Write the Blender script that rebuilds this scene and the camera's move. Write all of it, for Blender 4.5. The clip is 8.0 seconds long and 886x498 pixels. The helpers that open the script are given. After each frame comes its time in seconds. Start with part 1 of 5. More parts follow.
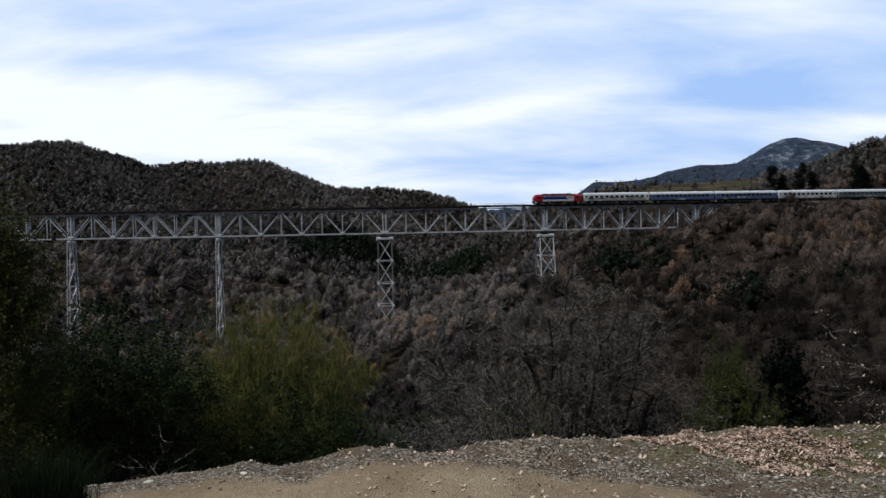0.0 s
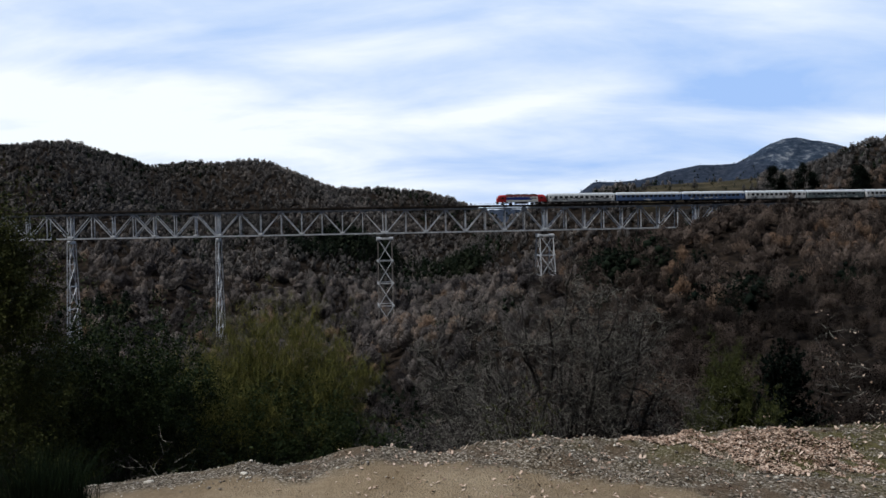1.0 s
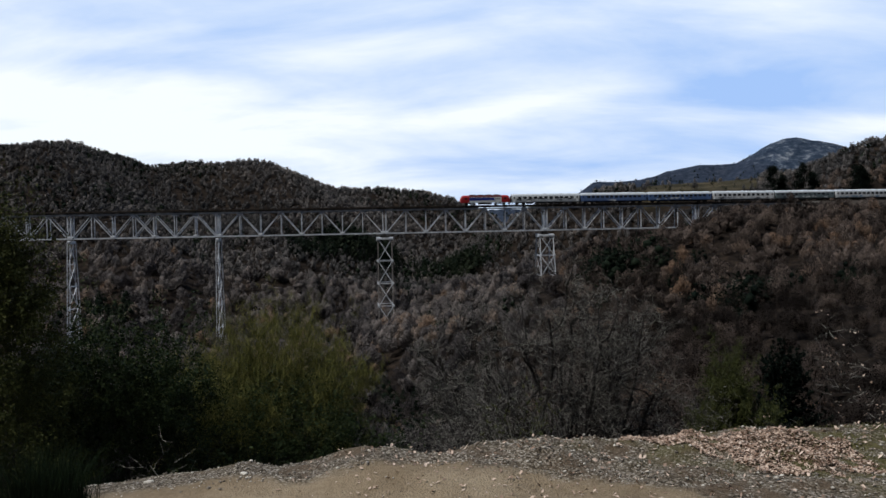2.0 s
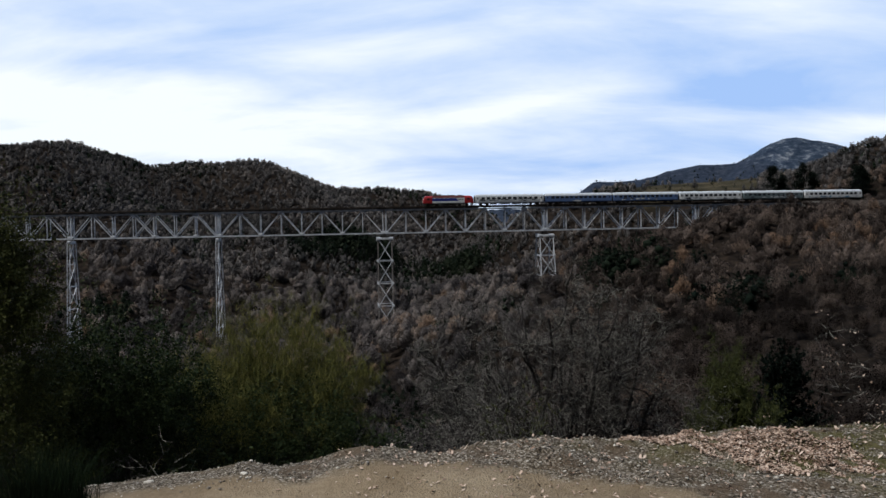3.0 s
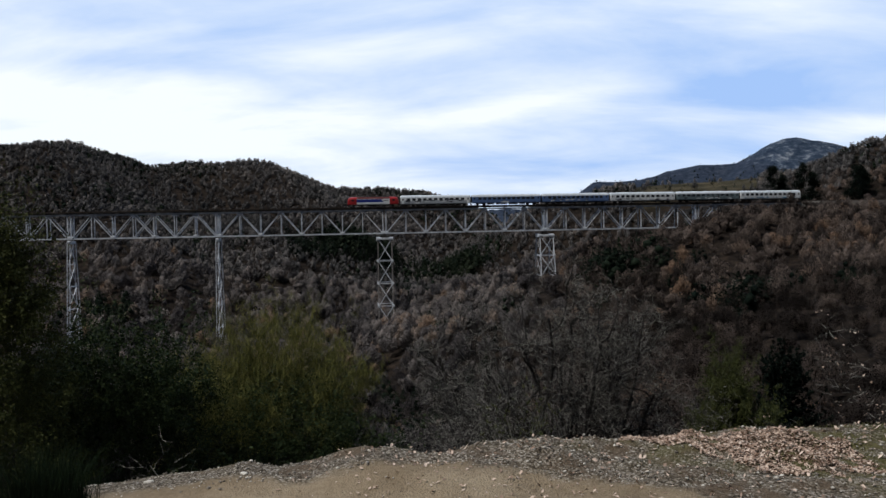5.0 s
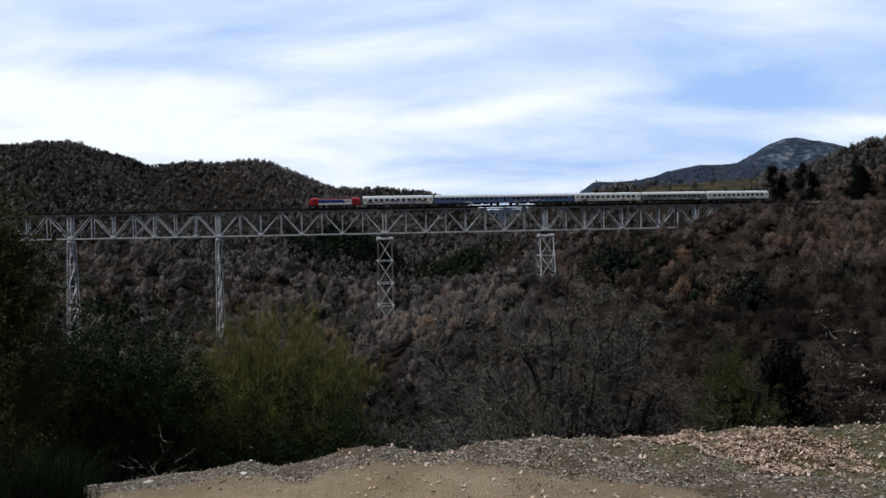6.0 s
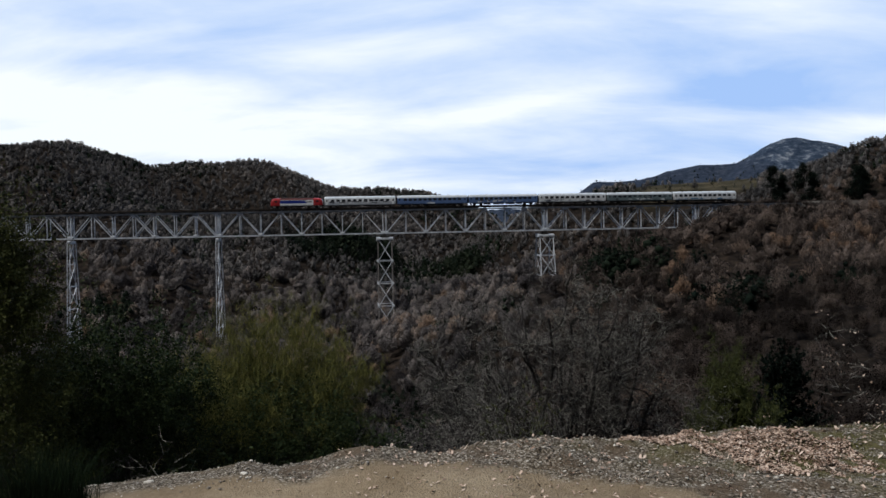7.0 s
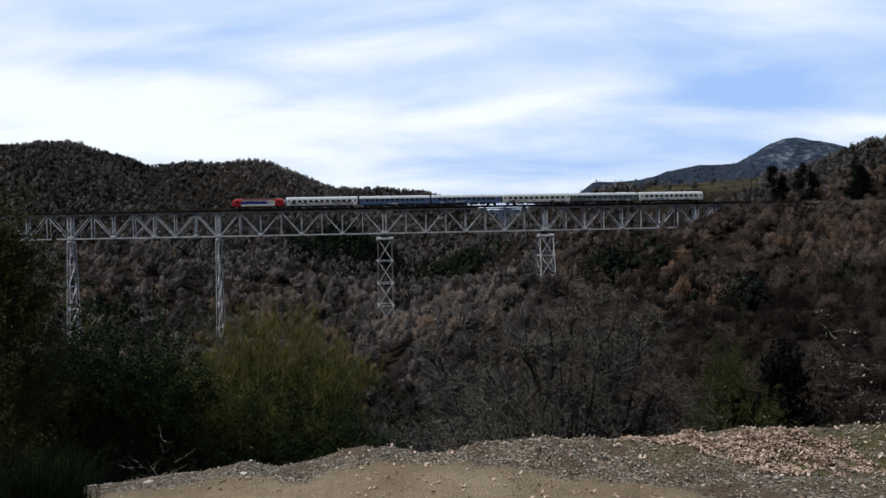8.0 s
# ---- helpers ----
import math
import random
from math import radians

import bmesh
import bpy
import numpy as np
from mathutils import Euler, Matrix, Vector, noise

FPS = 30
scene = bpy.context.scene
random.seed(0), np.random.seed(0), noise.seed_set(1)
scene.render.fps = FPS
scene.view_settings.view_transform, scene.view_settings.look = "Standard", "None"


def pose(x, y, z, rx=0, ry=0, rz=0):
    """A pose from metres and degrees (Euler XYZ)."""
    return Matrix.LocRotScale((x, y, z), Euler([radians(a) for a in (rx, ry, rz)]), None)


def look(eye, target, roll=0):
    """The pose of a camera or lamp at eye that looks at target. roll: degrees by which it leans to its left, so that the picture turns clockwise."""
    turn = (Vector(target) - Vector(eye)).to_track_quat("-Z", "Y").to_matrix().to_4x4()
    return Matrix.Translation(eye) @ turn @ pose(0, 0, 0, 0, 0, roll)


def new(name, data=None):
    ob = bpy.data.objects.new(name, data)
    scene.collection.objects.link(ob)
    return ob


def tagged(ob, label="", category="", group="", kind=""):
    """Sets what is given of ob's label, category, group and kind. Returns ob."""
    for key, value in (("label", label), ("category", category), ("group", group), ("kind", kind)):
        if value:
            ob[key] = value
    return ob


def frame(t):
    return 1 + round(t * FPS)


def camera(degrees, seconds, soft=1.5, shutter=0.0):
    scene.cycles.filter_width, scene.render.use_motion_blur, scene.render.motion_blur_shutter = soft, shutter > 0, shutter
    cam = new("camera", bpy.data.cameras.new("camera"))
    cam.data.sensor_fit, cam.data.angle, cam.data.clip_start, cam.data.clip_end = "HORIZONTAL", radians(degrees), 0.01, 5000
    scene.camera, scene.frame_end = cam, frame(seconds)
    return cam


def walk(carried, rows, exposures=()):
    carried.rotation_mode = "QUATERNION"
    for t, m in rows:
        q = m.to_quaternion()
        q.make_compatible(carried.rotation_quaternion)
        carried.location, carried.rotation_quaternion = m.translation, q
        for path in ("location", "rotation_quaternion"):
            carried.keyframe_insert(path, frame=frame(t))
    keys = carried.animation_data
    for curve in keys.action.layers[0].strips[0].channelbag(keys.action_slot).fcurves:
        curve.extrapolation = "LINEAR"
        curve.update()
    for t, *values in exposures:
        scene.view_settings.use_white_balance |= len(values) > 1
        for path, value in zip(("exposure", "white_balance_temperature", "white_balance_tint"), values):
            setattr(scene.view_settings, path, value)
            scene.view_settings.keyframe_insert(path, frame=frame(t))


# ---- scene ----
cam = camera(55, 8.0, soft=1.5)
EYE = (0.0, 0.0, 1.6)
STAND = look(EYE, (0.0, 100.0, 1.6 - 100.0 * 0.0405), -1.0)
walk(cam, [(0.0, STAND), (8.0, STAND)])

# ---- light ----
SUN_FROM = Vector((-0.48, -0.24, 0.84)).normalized()
world = bpy.data.worlds.new("sky")
scene.world = world
world.use_nodes = True


def node(tree, kind, **sockets):
    n = tree.nodes.new(kind)
    for key, value in sockets.items():
        n.inputs[key].default_value = value
    return n


def link(tree, a, b):
    tree.links.new(a, b)


def ramp(tree, source, stops):
    n = tree.nodes.new("ShaderNodeValToRGB")
    while len(n.color_ramp.elements) < len(stops):
        n.color_ramp.elements.new(0.5)
    for e, (place, colour) in zip(n.color_ramp.elements, stops):
        e.position = place
        e.color = (*colour, 1) if len(colour) == 3 else colour
    link(tree, source, n.inputs[0])
    return n.outputs[0]


def calc(tree, op, a, b=None, clamp=False):
    n = tree.nodes.new("ShaderNodeMath")
    n.operation, n.use_clamp = op, clamp
    for i, v in enumerate((a, b)):
        if v is None:
            continue
        if isinstance(v, (int, float)):
            n.inputs[i].default_value = v
        else:
            link(tree, v, n.inputs[i])
    return n.outputs[0]


def mixed(tree, fac, a, b, kind="MIX"):
    n = tree.nodes.new("ShaderNodeMixRGB")
    n.blend_type = kind
    for i, v in enumerate((fac, a, b)):
        if isinstance(v, (int, float)):
            n.inputs[i].default_value = v
        elif isinstance(v, tuple):
            n.inputs[i].default_value = (*v, 1)
        else:
            link(tree, v, n.inputs[i])
    return n.outputs[0]


def build_sky():
    t = world.node_tree
    t.nodes.clear()
    out = t.nodes.new("ShaderNodeOutputWorld")
    back = t.nodes.new("ShaderNodeBackground")
    sky = t.nodes.new("ShaderNodeTexSky")
    sky.sky_type, sky.sun_disc = "NISHITA", False
    sky.sun_elevation = math.asin(SUN_FROM.z)
    sky.sun_rotation = math.atan2(SUN_FROM.x, SUN_FROM.y)
    co = t.nodes.new("ShaderNodeTexCoord")
    sep = t.nodes.new("ShaderNodeSeparateXYZ")
    link(t, co.outputs["Generated"], sep.inputs[0])
    x, y, z = sep.outputs
    lift = calc(t, "ADD", calc(t, "MAXIMUM", z, 0.0), 0.30)
    comb = t.nodes.new("ShaderNodeCombineXYZ")
    link(t, calc(t, "DIVIDE", x, lift), comb.inputs[0])
    link(t, calc(t, "DIVIDE", y, lift), comb.inputs[1])
    wide = node(t, "ShaderNodeTexNoise", Scale=1.15, Detail=2.0, Roughness=0.5)
    fine = node(t, "ShaderNodeTexNoise", Scale=2.0, Detail=6.0, Roughness=0.55, Distortion=0.35)
    shift = node(t, "ShaderNodeMapping", Location=(3.1, 0.4, 0.0), Scale=(0.75, 1.5, 1.0), Rotation=(0, 0, 0.45))
    link(t, comb.outputs[0], shift.inputs[0])
    link(t, shift.outputs[0], wide.inputs[0])
    link(t, shift.outputs[0], fine.inputs[0])
    # the bright bank of cloud over the valley, long streaks, blue gaps, and the pale air near the horizon
    ahead = calc(t, "MAXIMUM", y, 0.05)
    warp = node(t, "ShaderNodeTexNoise", Scale=1.6, Detail=5.0, Roughness=0.6)
    link(t, shift.outputs[0], warp.inputs[0])
    sway = t.nodes.new("ShaderNodeSeparateColor")
    link(t, warp.outputs["Color"], sway.inputs[0])
    u = calc(t, "ADD", calc(t, "DIVIDE", x, ahead), calc(t, "MULTIPLY", calc(t, "SUBTRACT", sway.outputs[0], 0.5), 0.20))
    w = calc(t, "ADD", calc(t, "DIVIDE", z, ahead), calc(t, "MULTIPLY", calc(t, "SUBTRACT", sway.outputs[1], 0.5), 0.07))
    cover = calc(t, "ADD", calc(t, "MULTIPLY", wide.outputs[0], 0.30), calc(t, "MULTIPLY", fine.outputs[0], 0.95))
    streaks = None
    for cu, cw, ru, rw, lean, amount in (
            (-0.42, 0.100, 0.40, 0.085, -0.05, 0.50), (0.10, 0.132, 0.16, 0.022, 0.16, 0.24), (0.06, 0.205, 0.30, 0.040, 0.10, 0.16),
            (0.50, 0.092, 0.15, 0.022, 0.10, 0.24), (-0.30, 0.235, 0.25, 0.025, 0.10, 0.12), (0.36, 0.138, 0.24, 0.032, 0.05, -0.15), (0.42, 0.225, 0.30, 0.045, 0.08, 0.15), (0.14, 0.085, 0.22, 0.028, 0.02, -0.10), (-0.30, 0.180, 0.20, 0.022, -0.06, -0.16)):
        du = calc(t, "ADD", u, -cu)
        dw = calc(t, "SUBTRACT", calc(t, "ADD", w, -cw), calc(t, "MULTIPLY", du, lean))
        du, dw = calc(t, "MULTIPLY", du, 1 / ru), calc(t, "MULTIPLY", dw, 1 / rw)
        far = calc(t, "ADD", calc(t, "MULTIPLY", du, du), calc(t, "MULTIPLY", dw, dw))
        bit = calc(t, "DIVIDE", amount, calc(t, "POWER", calc(t, "ADD", far, 1.0), 1.6))
        streaks = bit if streaks is None else calc(t, "ADD", streaks, bit)
    front = calc(t, "MULTIPLY", y, 1.6, True)
    low = calc(t, "MULTIPLY", calc(t, "SUBTRACT", 0.06, z, True), 1.3)
    cover = calc(t, "ADD", cover, calc(t, "ADD", calc(t, "MULTIPLY", streaks, front), low))
    mask = ramp(t, cover, [(0.50, (0.06, 0.06, 0.06)), (0.72, (0.46, 0.46, 0.46)), (0.98, (1.0, 1.0, 1.0))])
    blue = mixed(t, 0.92, mixed(t, 1.0, sky.outputs[0], (0.09, 0.09, 0.09), "MULTIPLY"), (0.35, 0.565, 1.0))
    colour = mixed(t, mask, blue, (0.945, 1.01, 1.06))
    # sky darkened overhead and behind, out of view, to cut the land's fill light
    fill_cut = ramp(t, calc(t, "SUBTRACT", calc(t, "ADD", calc(t, "MULTIPLY", y, 0.5), 0.5), calc(t, "MULTIPLY", z, 0.30)), [(0.2, (0.085, 0.08, 0.075)), (0.88, (1.0, 1.0, 1.0))])
    link(t, mixed(t, 1.0, colour, fill_cut, "MULTIPLY"), back.inputs[0])
    back.inputs[1].default_value = 1.0
    link(t, back.outputs[0], out.inputs[0])


build_sky()
sun = new("sun", bpy.data.lights.new("sun", "SUN"))
sun.data.energy, sun.data.angle, sun.data.color = 3.3, radians(9), (1.0, 0.965, 0.92)
sun.matrix_world = look(SUN_FROM * 100, (0, 0, 0))
scene.view_settings.exposure = 0.0


# ---- materials ----
def surface(name, stops, scale=1.0, rough=0.8, metal=0.0, bump=0.3, fine=8.0, spread=0.35, tint=None, spec=0.3, depth=0.05):
    """A worn surface: colour from coarse and fine noise, with relief. tint: the share of a per-piece value."""
    m = bpy.data.materials.new(name)
    m.use_nodes = True
    t = m.node_tree
    b = t.nodes["Principled BSDF"]
    co = t.nodes.new("ShaderNodeTexCoord")
    n1 = node(t, "ShaderNodeTexNoise", Scale=scale, Detail=6.0, Roughness=0.6)
    n2 = node(t, "ShaderNodeTexNoise", Scale=scale * fine, Detail=4.0, Roughness=0.65)
    for n in (n1, n2):
        link(t, co.outputs["Object"], n.inputs[0])
    value = calc(t, "ADD", calc(t, "MULTIPLY", n1.outputs[0], 1.0 - spread), calc(t, "MULTIPLY", n2.outputs[0], spread))
    if tint == "tree":
        a = t.nodes.new("ShaderNodeAttribute")
        a.attribute_name = "tint"
        value = calc(t, "ADD", calc(t, "MULTIPLY", value, 0.45), calc(t, "MULTIPLY", a.outputs["Fac"], 0.62))
    elif tint == "island":
        g = t.nodes.new("ShaderNodeNewGeometry")
        value = calc(t, "ADD", calc(t, "MULTIPLY", value, 0.5), calc(t, "MULTIPLY", g.outputs["Random Per Island"], 0.5))
    elif tint == "object":
        g = t.nodes.new("ShaderNodeObjectInfo")
        value = calc(t, "ADD", calc(t, "MULTIPLY", value, 0.6), calc(t, "MULTIPLY", g.outputs["Random"], 0.4))
    link(t, ramp(t, value, stops), b.inputs["Base Color"])
    b.inputs["Roughness"].default_value = rough
    b.inputs["Metallic"].default_value = metal
    b.inputs["Specular IOR Level"].default_value = spec
    if bump:
        bp = node(t, "ShaderNodeBump", Strength=bump, Distance=depth)
        link(t, n2.outputs[0], bp.inputs["Height"])
        link(t, bp.outputs[0], b.inputs["Normal"])
    return m


TOWER_STEEL = surface("rust_streaked_tower_paint", [(0.3, (0.10, 0.085, 0.075)), (0.55, (0.20, 0.185, 0.175)), (0.75, (0.42, 0.42, 0.43))], 0.35, 0.65, 0.0, 0.1)
STEEL = surface("grey_bridge_paint", [(0.3, (0.32, 0.345, 0.385)), (0.5, (0.54, 0.575, 0.63)), (0.72, (0.70, 0.735, 0.78))], 0.35, 0.55, 0.0, 0.1)
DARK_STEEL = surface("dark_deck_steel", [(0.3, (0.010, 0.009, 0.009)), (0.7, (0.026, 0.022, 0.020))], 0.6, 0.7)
RUST = surface("rusted_rail", [(0.3, (0.03, 0.020, 0.015)), (0.7, (0.07, 0.045, 0.03))], 2.0, 0.6, 0.4)
CONCRETE = surface("weathered_concrete", [(0.3, (0.20, 0.19, 0.18)), (0.7, (0.36, 0.35, 0.33))], 0.4, 0.9)
TIMBER = surface("creosoted_sleeper", [(0.3, (0.014, 0.012, 0.010)), (0.7, (0.036, 0.029, 0.023))], 3.0, 0.85)
BARK = surface("dark_bark", [(0.3, (0.012, 0.010, 0.009)), (0.55, (0.026, 0.023, 0.021)), (0.70, (0.17, 0.165, 0.155))], 3.0, 0.9, 0, 0.6)
TWIG = surface("bare_twigs", [(0.34, (0.016, 0.013, 0.012)), (0.5, (0.076, 0.073, 0.067)), (0.75, (0.24, 0.235, 0.215))], 0.6, 0.9, 0, 0, 8, 0.3, "island", spec=0.06)
COOL_WOOD = [(0.08, (0.021, 0.021, 0.024)), (0.3, (0.062, 0.057, 0.060)), (0.48, (0.126, 0.116, 0.116)), (0.66, (0.231, 0.207, 0.199)), (0.84, (0.224, 0.161, 0.120)), (0.98, (0.294, 0.168, 0.095))]
WARM_WOOD = [(0.08, (0.014, 0.013, 0.013)), (0.3, (0.042, 0.035, 0.032)), (0.48, (0.092, 0.074, 0.066)), (0.66, (0.161, 0.130, 0.115)), (0.84, (0.189, 0.129, 0.094)), (0.98, (0.280, 0.161, 0.084))]


def lacework(m, size, open_share):
    """Opens fine gaps between twigs in a crown's material. size: strands a metre."""
    t = m.node_tree
    co = t.nodes.new("ShaderNodeTexCoord")
    grid = node(t, "ShaderNodeMapping", Scale=(size, size, size * 0.26))
    n = node(t, "ShaderNodeTexNoise", Scale=1.0, Detail=3.0, Roughness=0.75)
    link(t, co.outputs["Object"], grid.inputs[0])
    link(t, grid.outputs[0], n.inputs[0])
    gap = t.nodes.new("ShaderNodeBsdfTransparent")
    mix = t.nodes.new("ShaderNodeMixShader")
    link(t, calc(t, "GREATER_THAN", n.outputs[0], open_share), mix.inputs[0])
    link(t, gap.outputs[0], mix.inputs[1])
    link(t, t.nodes["Principled BSDF"].outputs[0], mix.inputs[2])
    link(t, mix.outputs[0], t.nodes["Material Output"].inputs[0])
    return m


COOL_TWIG = lacework(surface("grey_winter_wood", COOL_WOOD, 0.25, 0.95, 0, 0.9, 9, 0.65, "tree", spec=0.03, depth=0.4), 3.4, 0.54)
# distance haze put into the colour: a cooler, bluer copy of the grey wood
HAZY_HILL_WOOD = [(0.08, (0.024, 0.026, 0.029)), (0.3, (0.062, 0.062, 0.064)), (0.48, (0.115, 0.110, 0.110)), (0.66, (0.19, 0.175, 0.17)), (0.84, (0.20, 0.16, 0.13)), (0.98, (0.25, 0.16, 0.10))]
HAZY_HILL_TWIG = lacework(surface("hazy_far_hill_wood", HAZY_HILL_WOOD, 0.15, 0.95, 0, 0.9, 9, 0.65, "tree", spec=0.03, depth=0.4), 2.2, 0.52)
WARM_TWIG = lacework(surface("brown_winter_wood", WARM_WOOD, 0.25, 0.95, 0, 0.9, 9, 0.65, "tree", spec=0.03, depth=0.4), 3.4, 0.55)
NEAR_COOL = lacework(surface("near_grey_winter_wood", COOL_WOOD, 0.5, 0.95, 0, 0.9, 9, 0.65, "tree", spec=0.03, depth=0.2), 8.0, 0.59)
NEAR_WARM = lacework(surface("near_brown_winter_wood", WARM_WOOD, 0.5, 0.95, 0, 0.9, 9, 0.65, "tree", spec=0.03, depth=0.2), 8.0, 0.59)
EVERGREEN = surface("evergreen_leaf", [(0.3, (0.007, 0.012, 0.009)), (0.55, (0.014, 0.022, 0.015)), (0.8, (0.028, 0.037, 0.023))], 1.2, 0.85, 0, 1.0, 4, 0.6, "tree", spec=0.03, depth=0.4)
BROOM = surface("yellow_green_broom", [(0.25, (0.036, 0.043, 0.014)), (0.5, (0.095, 0.103, 0.031)), (0.72, (0.20, 0.187, 0.058))], 0.9, 0.7, 0, 0, 6, 0.4, "island", spec=0.06)
OLIVE = surface("olive_leaf", [(0.3, (0.027, 0.034, 0.011)), (0.55, (0.050, 0.059, 0.019)), (0.8, (0.078, 0.082, 0.029))], 1.2, 0.65, 0, 0, 7, 0.4, "island", spec=0.06)
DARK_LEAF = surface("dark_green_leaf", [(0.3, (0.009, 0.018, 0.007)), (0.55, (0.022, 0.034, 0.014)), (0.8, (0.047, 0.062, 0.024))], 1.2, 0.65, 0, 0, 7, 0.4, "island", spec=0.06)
DRY_LEAF = surface("dry_leaf", [(0.3, (0.24, 0.165, 0.125)), (0.55, (0.48, 0.37, 0.30)), (0.8, (0.68, 0.57, 0.49))], 2.0, 0.8, 0, 0.2, 8, 0.3, "island", spec=0.06)
STONE = surface("loose_stone", [(0.3, (0.13, 0.11, 0.09)), (0.55, (0.28, 0.25, 0.21)), (0.75, (0.62, 0.59, 0.53))], 4.0, 0.9, 0, 0.4, 8, 0.3, "island")
RUSH = surface("dark_rush", [(0.3, (0.004, 0.009, 0.004)), (0.7, (0.014, 0.025, 0.011))], 2.0, 0.8, 0, 0, 8, 0.3, "island", spec=0.05)
BALLAST = surface("dark_ballast", [(0.3, (0.03, 0.026, 0.023)), (0.7, (0.08, 0.068, 0.06))], 6.0, 0.9)
GRASS = surface("grass_blade", [(0.3, (0.05, 0.06, 0.015)), (0.55, (0.09, 0.10, 0.03)), (0.8, (0.20, 0.17, 0.08))], 3.0, 0.8, 0, 0, 8, 0.3, "island", spec=0.06)


def build_ground_material():
    m = bpy.data.materials.new("earth")
    m.use_nodes = True
    t = m.node_tree
    b = t.nodes["Principled BSDF"]
    co = t.nodes.new("ShaderNodeTexCoord")
    sep = t.nodes.new("ShaderNodeSeparateXYZ")
    link(t, co.outputs["Object"], sep.inputs[0])

    def noise_at(scale, detail=5.0, rough=0.6):
        n = node(t, "ShaderNodeTexNoise", Scale=scale, Detail=detail, Roughness=rough)
        link(t, co.outputs["Object"], n.inputs[0])
        return n.outputs[0]

    def step(value, a, z):
        n = t.nodes.new("ShaderNodeMapRange")
        n.interpolation_type = "SMOOTHSTEP"
        n.inputs[1].default_value, n.inputs[2].default_value = a, z
        link(t, value, n.inputs[0])
        return n.outputs[0]

    grit = noise_at(26.0, 7.0, 0.75)
    patch = noise_at(1.6)
    dirt = ramp(t, calc(t, "ADD", calc(t, "MULTIPLY", grit, 0.45), calc(t, "MULTIPLY", patch, 0.55)),
                [(0.3, (0.15, 0.112, 0.072)), (0.5, (0.27, 0.213, 0.144)), (0.7, (0.385, 0.32, 0.226))])
    cells = node(t, "ShaderNodeTexVoronoi", Scale=85.0, Randomness=1.0)
    link(t, co.outputs["Object"], cells.inputs["Vector"])
    cell = t.nodes.new("ShaderNodeSeparateColor")
    link(t, cells.outputs["Color"], cell.inputs[0])
    chips = calc(t, "ADD", calc(t, "MULTIPLY", cell.outputs[0], 0.5), calc(t, "MULTIPLY", noise_at(7.0, 8.0, 0.8), 0.5))
    gravel = ramp(t, chips, [(0.25, (0.040, 0.033, 0.026)), (0.5, (0.118, 0.098, 0.073)), (0.66, (0.25, 0.22, 0.18)), (0.82, (0.50, 0.47, 0.42))])
    brown = ramp(t, noise_at(60.0, 6.0, 0.8), [(0.3, (0.05, 0.037, 0.026)), (0.7, (0.19, 0.145, 0.105))])
    gravel = mixed(t, step(noise_at(3.1, 6.0, 0.7), 0.48, 0.62), gravel, brown)
    moss = ramp(t, noise_at(40.0, 4.0, 0.7), [(0.3, (0.04, 0.042, 0.012)), (0.7, (0.14, 0.13, 0.05))])
    # shade between the trees put into the colour: leaf litter taken near black
    shaded_litter = ramp(t, noise_at(0.25, 8.0, 0.7), [(0.36, (0.007, 0.006, 0.0055)), (0.5, (0.016, 0.013, 0.011)), (0.66, (0.036, 0.027, 0.021))])
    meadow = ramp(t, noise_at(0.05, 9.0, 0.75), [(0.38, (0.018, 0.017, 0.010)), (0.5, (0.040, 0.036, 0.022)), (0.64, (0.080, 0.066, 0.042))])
    # ridge woods and rock tinted blue: distance haze put into their colours
    hazy_ridge_wood = ramp(t, noise_at(0.06, 8.0, 0.8), [(0.36, (0.013, 0.020, 0.034)), (0.52, (0.029, 0.040, 0.064)), (0.68, (0.062, 0.074, 0.10))])
    hazy_rock = ramp(t, noise_at(0.03, 12.0, 0.85), [(0.42, (0.016, 0.027, 0.048)), (0.53, (0.042, 0.060, 0.092)), (0.63, (0.22, 0.245, 0.28))])
    # trodden earth of the lay-by, gravel along its rim
    wavy = calc(t, "ADD", sep.outputs[1], calc(t, "MULTIPLY", calc(t, "SUBTRACT", patch, 0.5), 0.8))
    rim = calc(t, "ADD", wavy, calc(t, "MULTIPLY", calc(t, "MAXIMUM", calc(t, "SUBTRACT", sep.outputs[0], 0.5), 0.0), 0.6))
    nook = calc(t, "MINIMUM", calc(t, "MAXIMUM", calc(t, "SUBTRACT", -1.75, sep.outputs[0]), 0.0), 1.5)
    brink = calc(t, "SUBTRACT", calc(t, "ADD", 5.75, calc(t, "MULTIPLY", sep.outputs[0], 0.06)), calc(t, "MULTIPLY", calc(t, "MULTIPLY", nook, nook), 0.75))
    edge = step(calc(t, "SUBTRACT", wavy, brink), -0.55, -0.30)
    near = mixed(t, calc(t, "MAXIMUM", step(rim, 5.02, 5.26), edge), dirt, gravel)
    near = mixed(t, calc(t, "MULTIPLY", step(noise_at(2.4), 0.43, 0.58), calc(t, "MULTIPLY", step(rim, 5.4, 6.6), 0.85)), near, moss)
    east = step(calc(t, "SUBTRACT", sep.outputs[0], calc(t, "MULTIPLY", sep.outputs[1], 0.21)), 0.0, 20.0)
    far = mixed(t, calc(t, "MULTIPLY", step(sep.outputs[1], 480.0, 510.0), east), shaded_litter, meadow)
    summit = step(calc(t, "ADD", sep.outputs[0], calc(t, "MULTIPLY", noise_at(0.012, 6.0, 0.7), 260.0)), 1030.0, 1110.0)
    far = mixed(t, step(sep.outputs[1], 1100.0, 1500.0), far, mixed(t, summit, hazy_ridge_wood, hazy_rock))
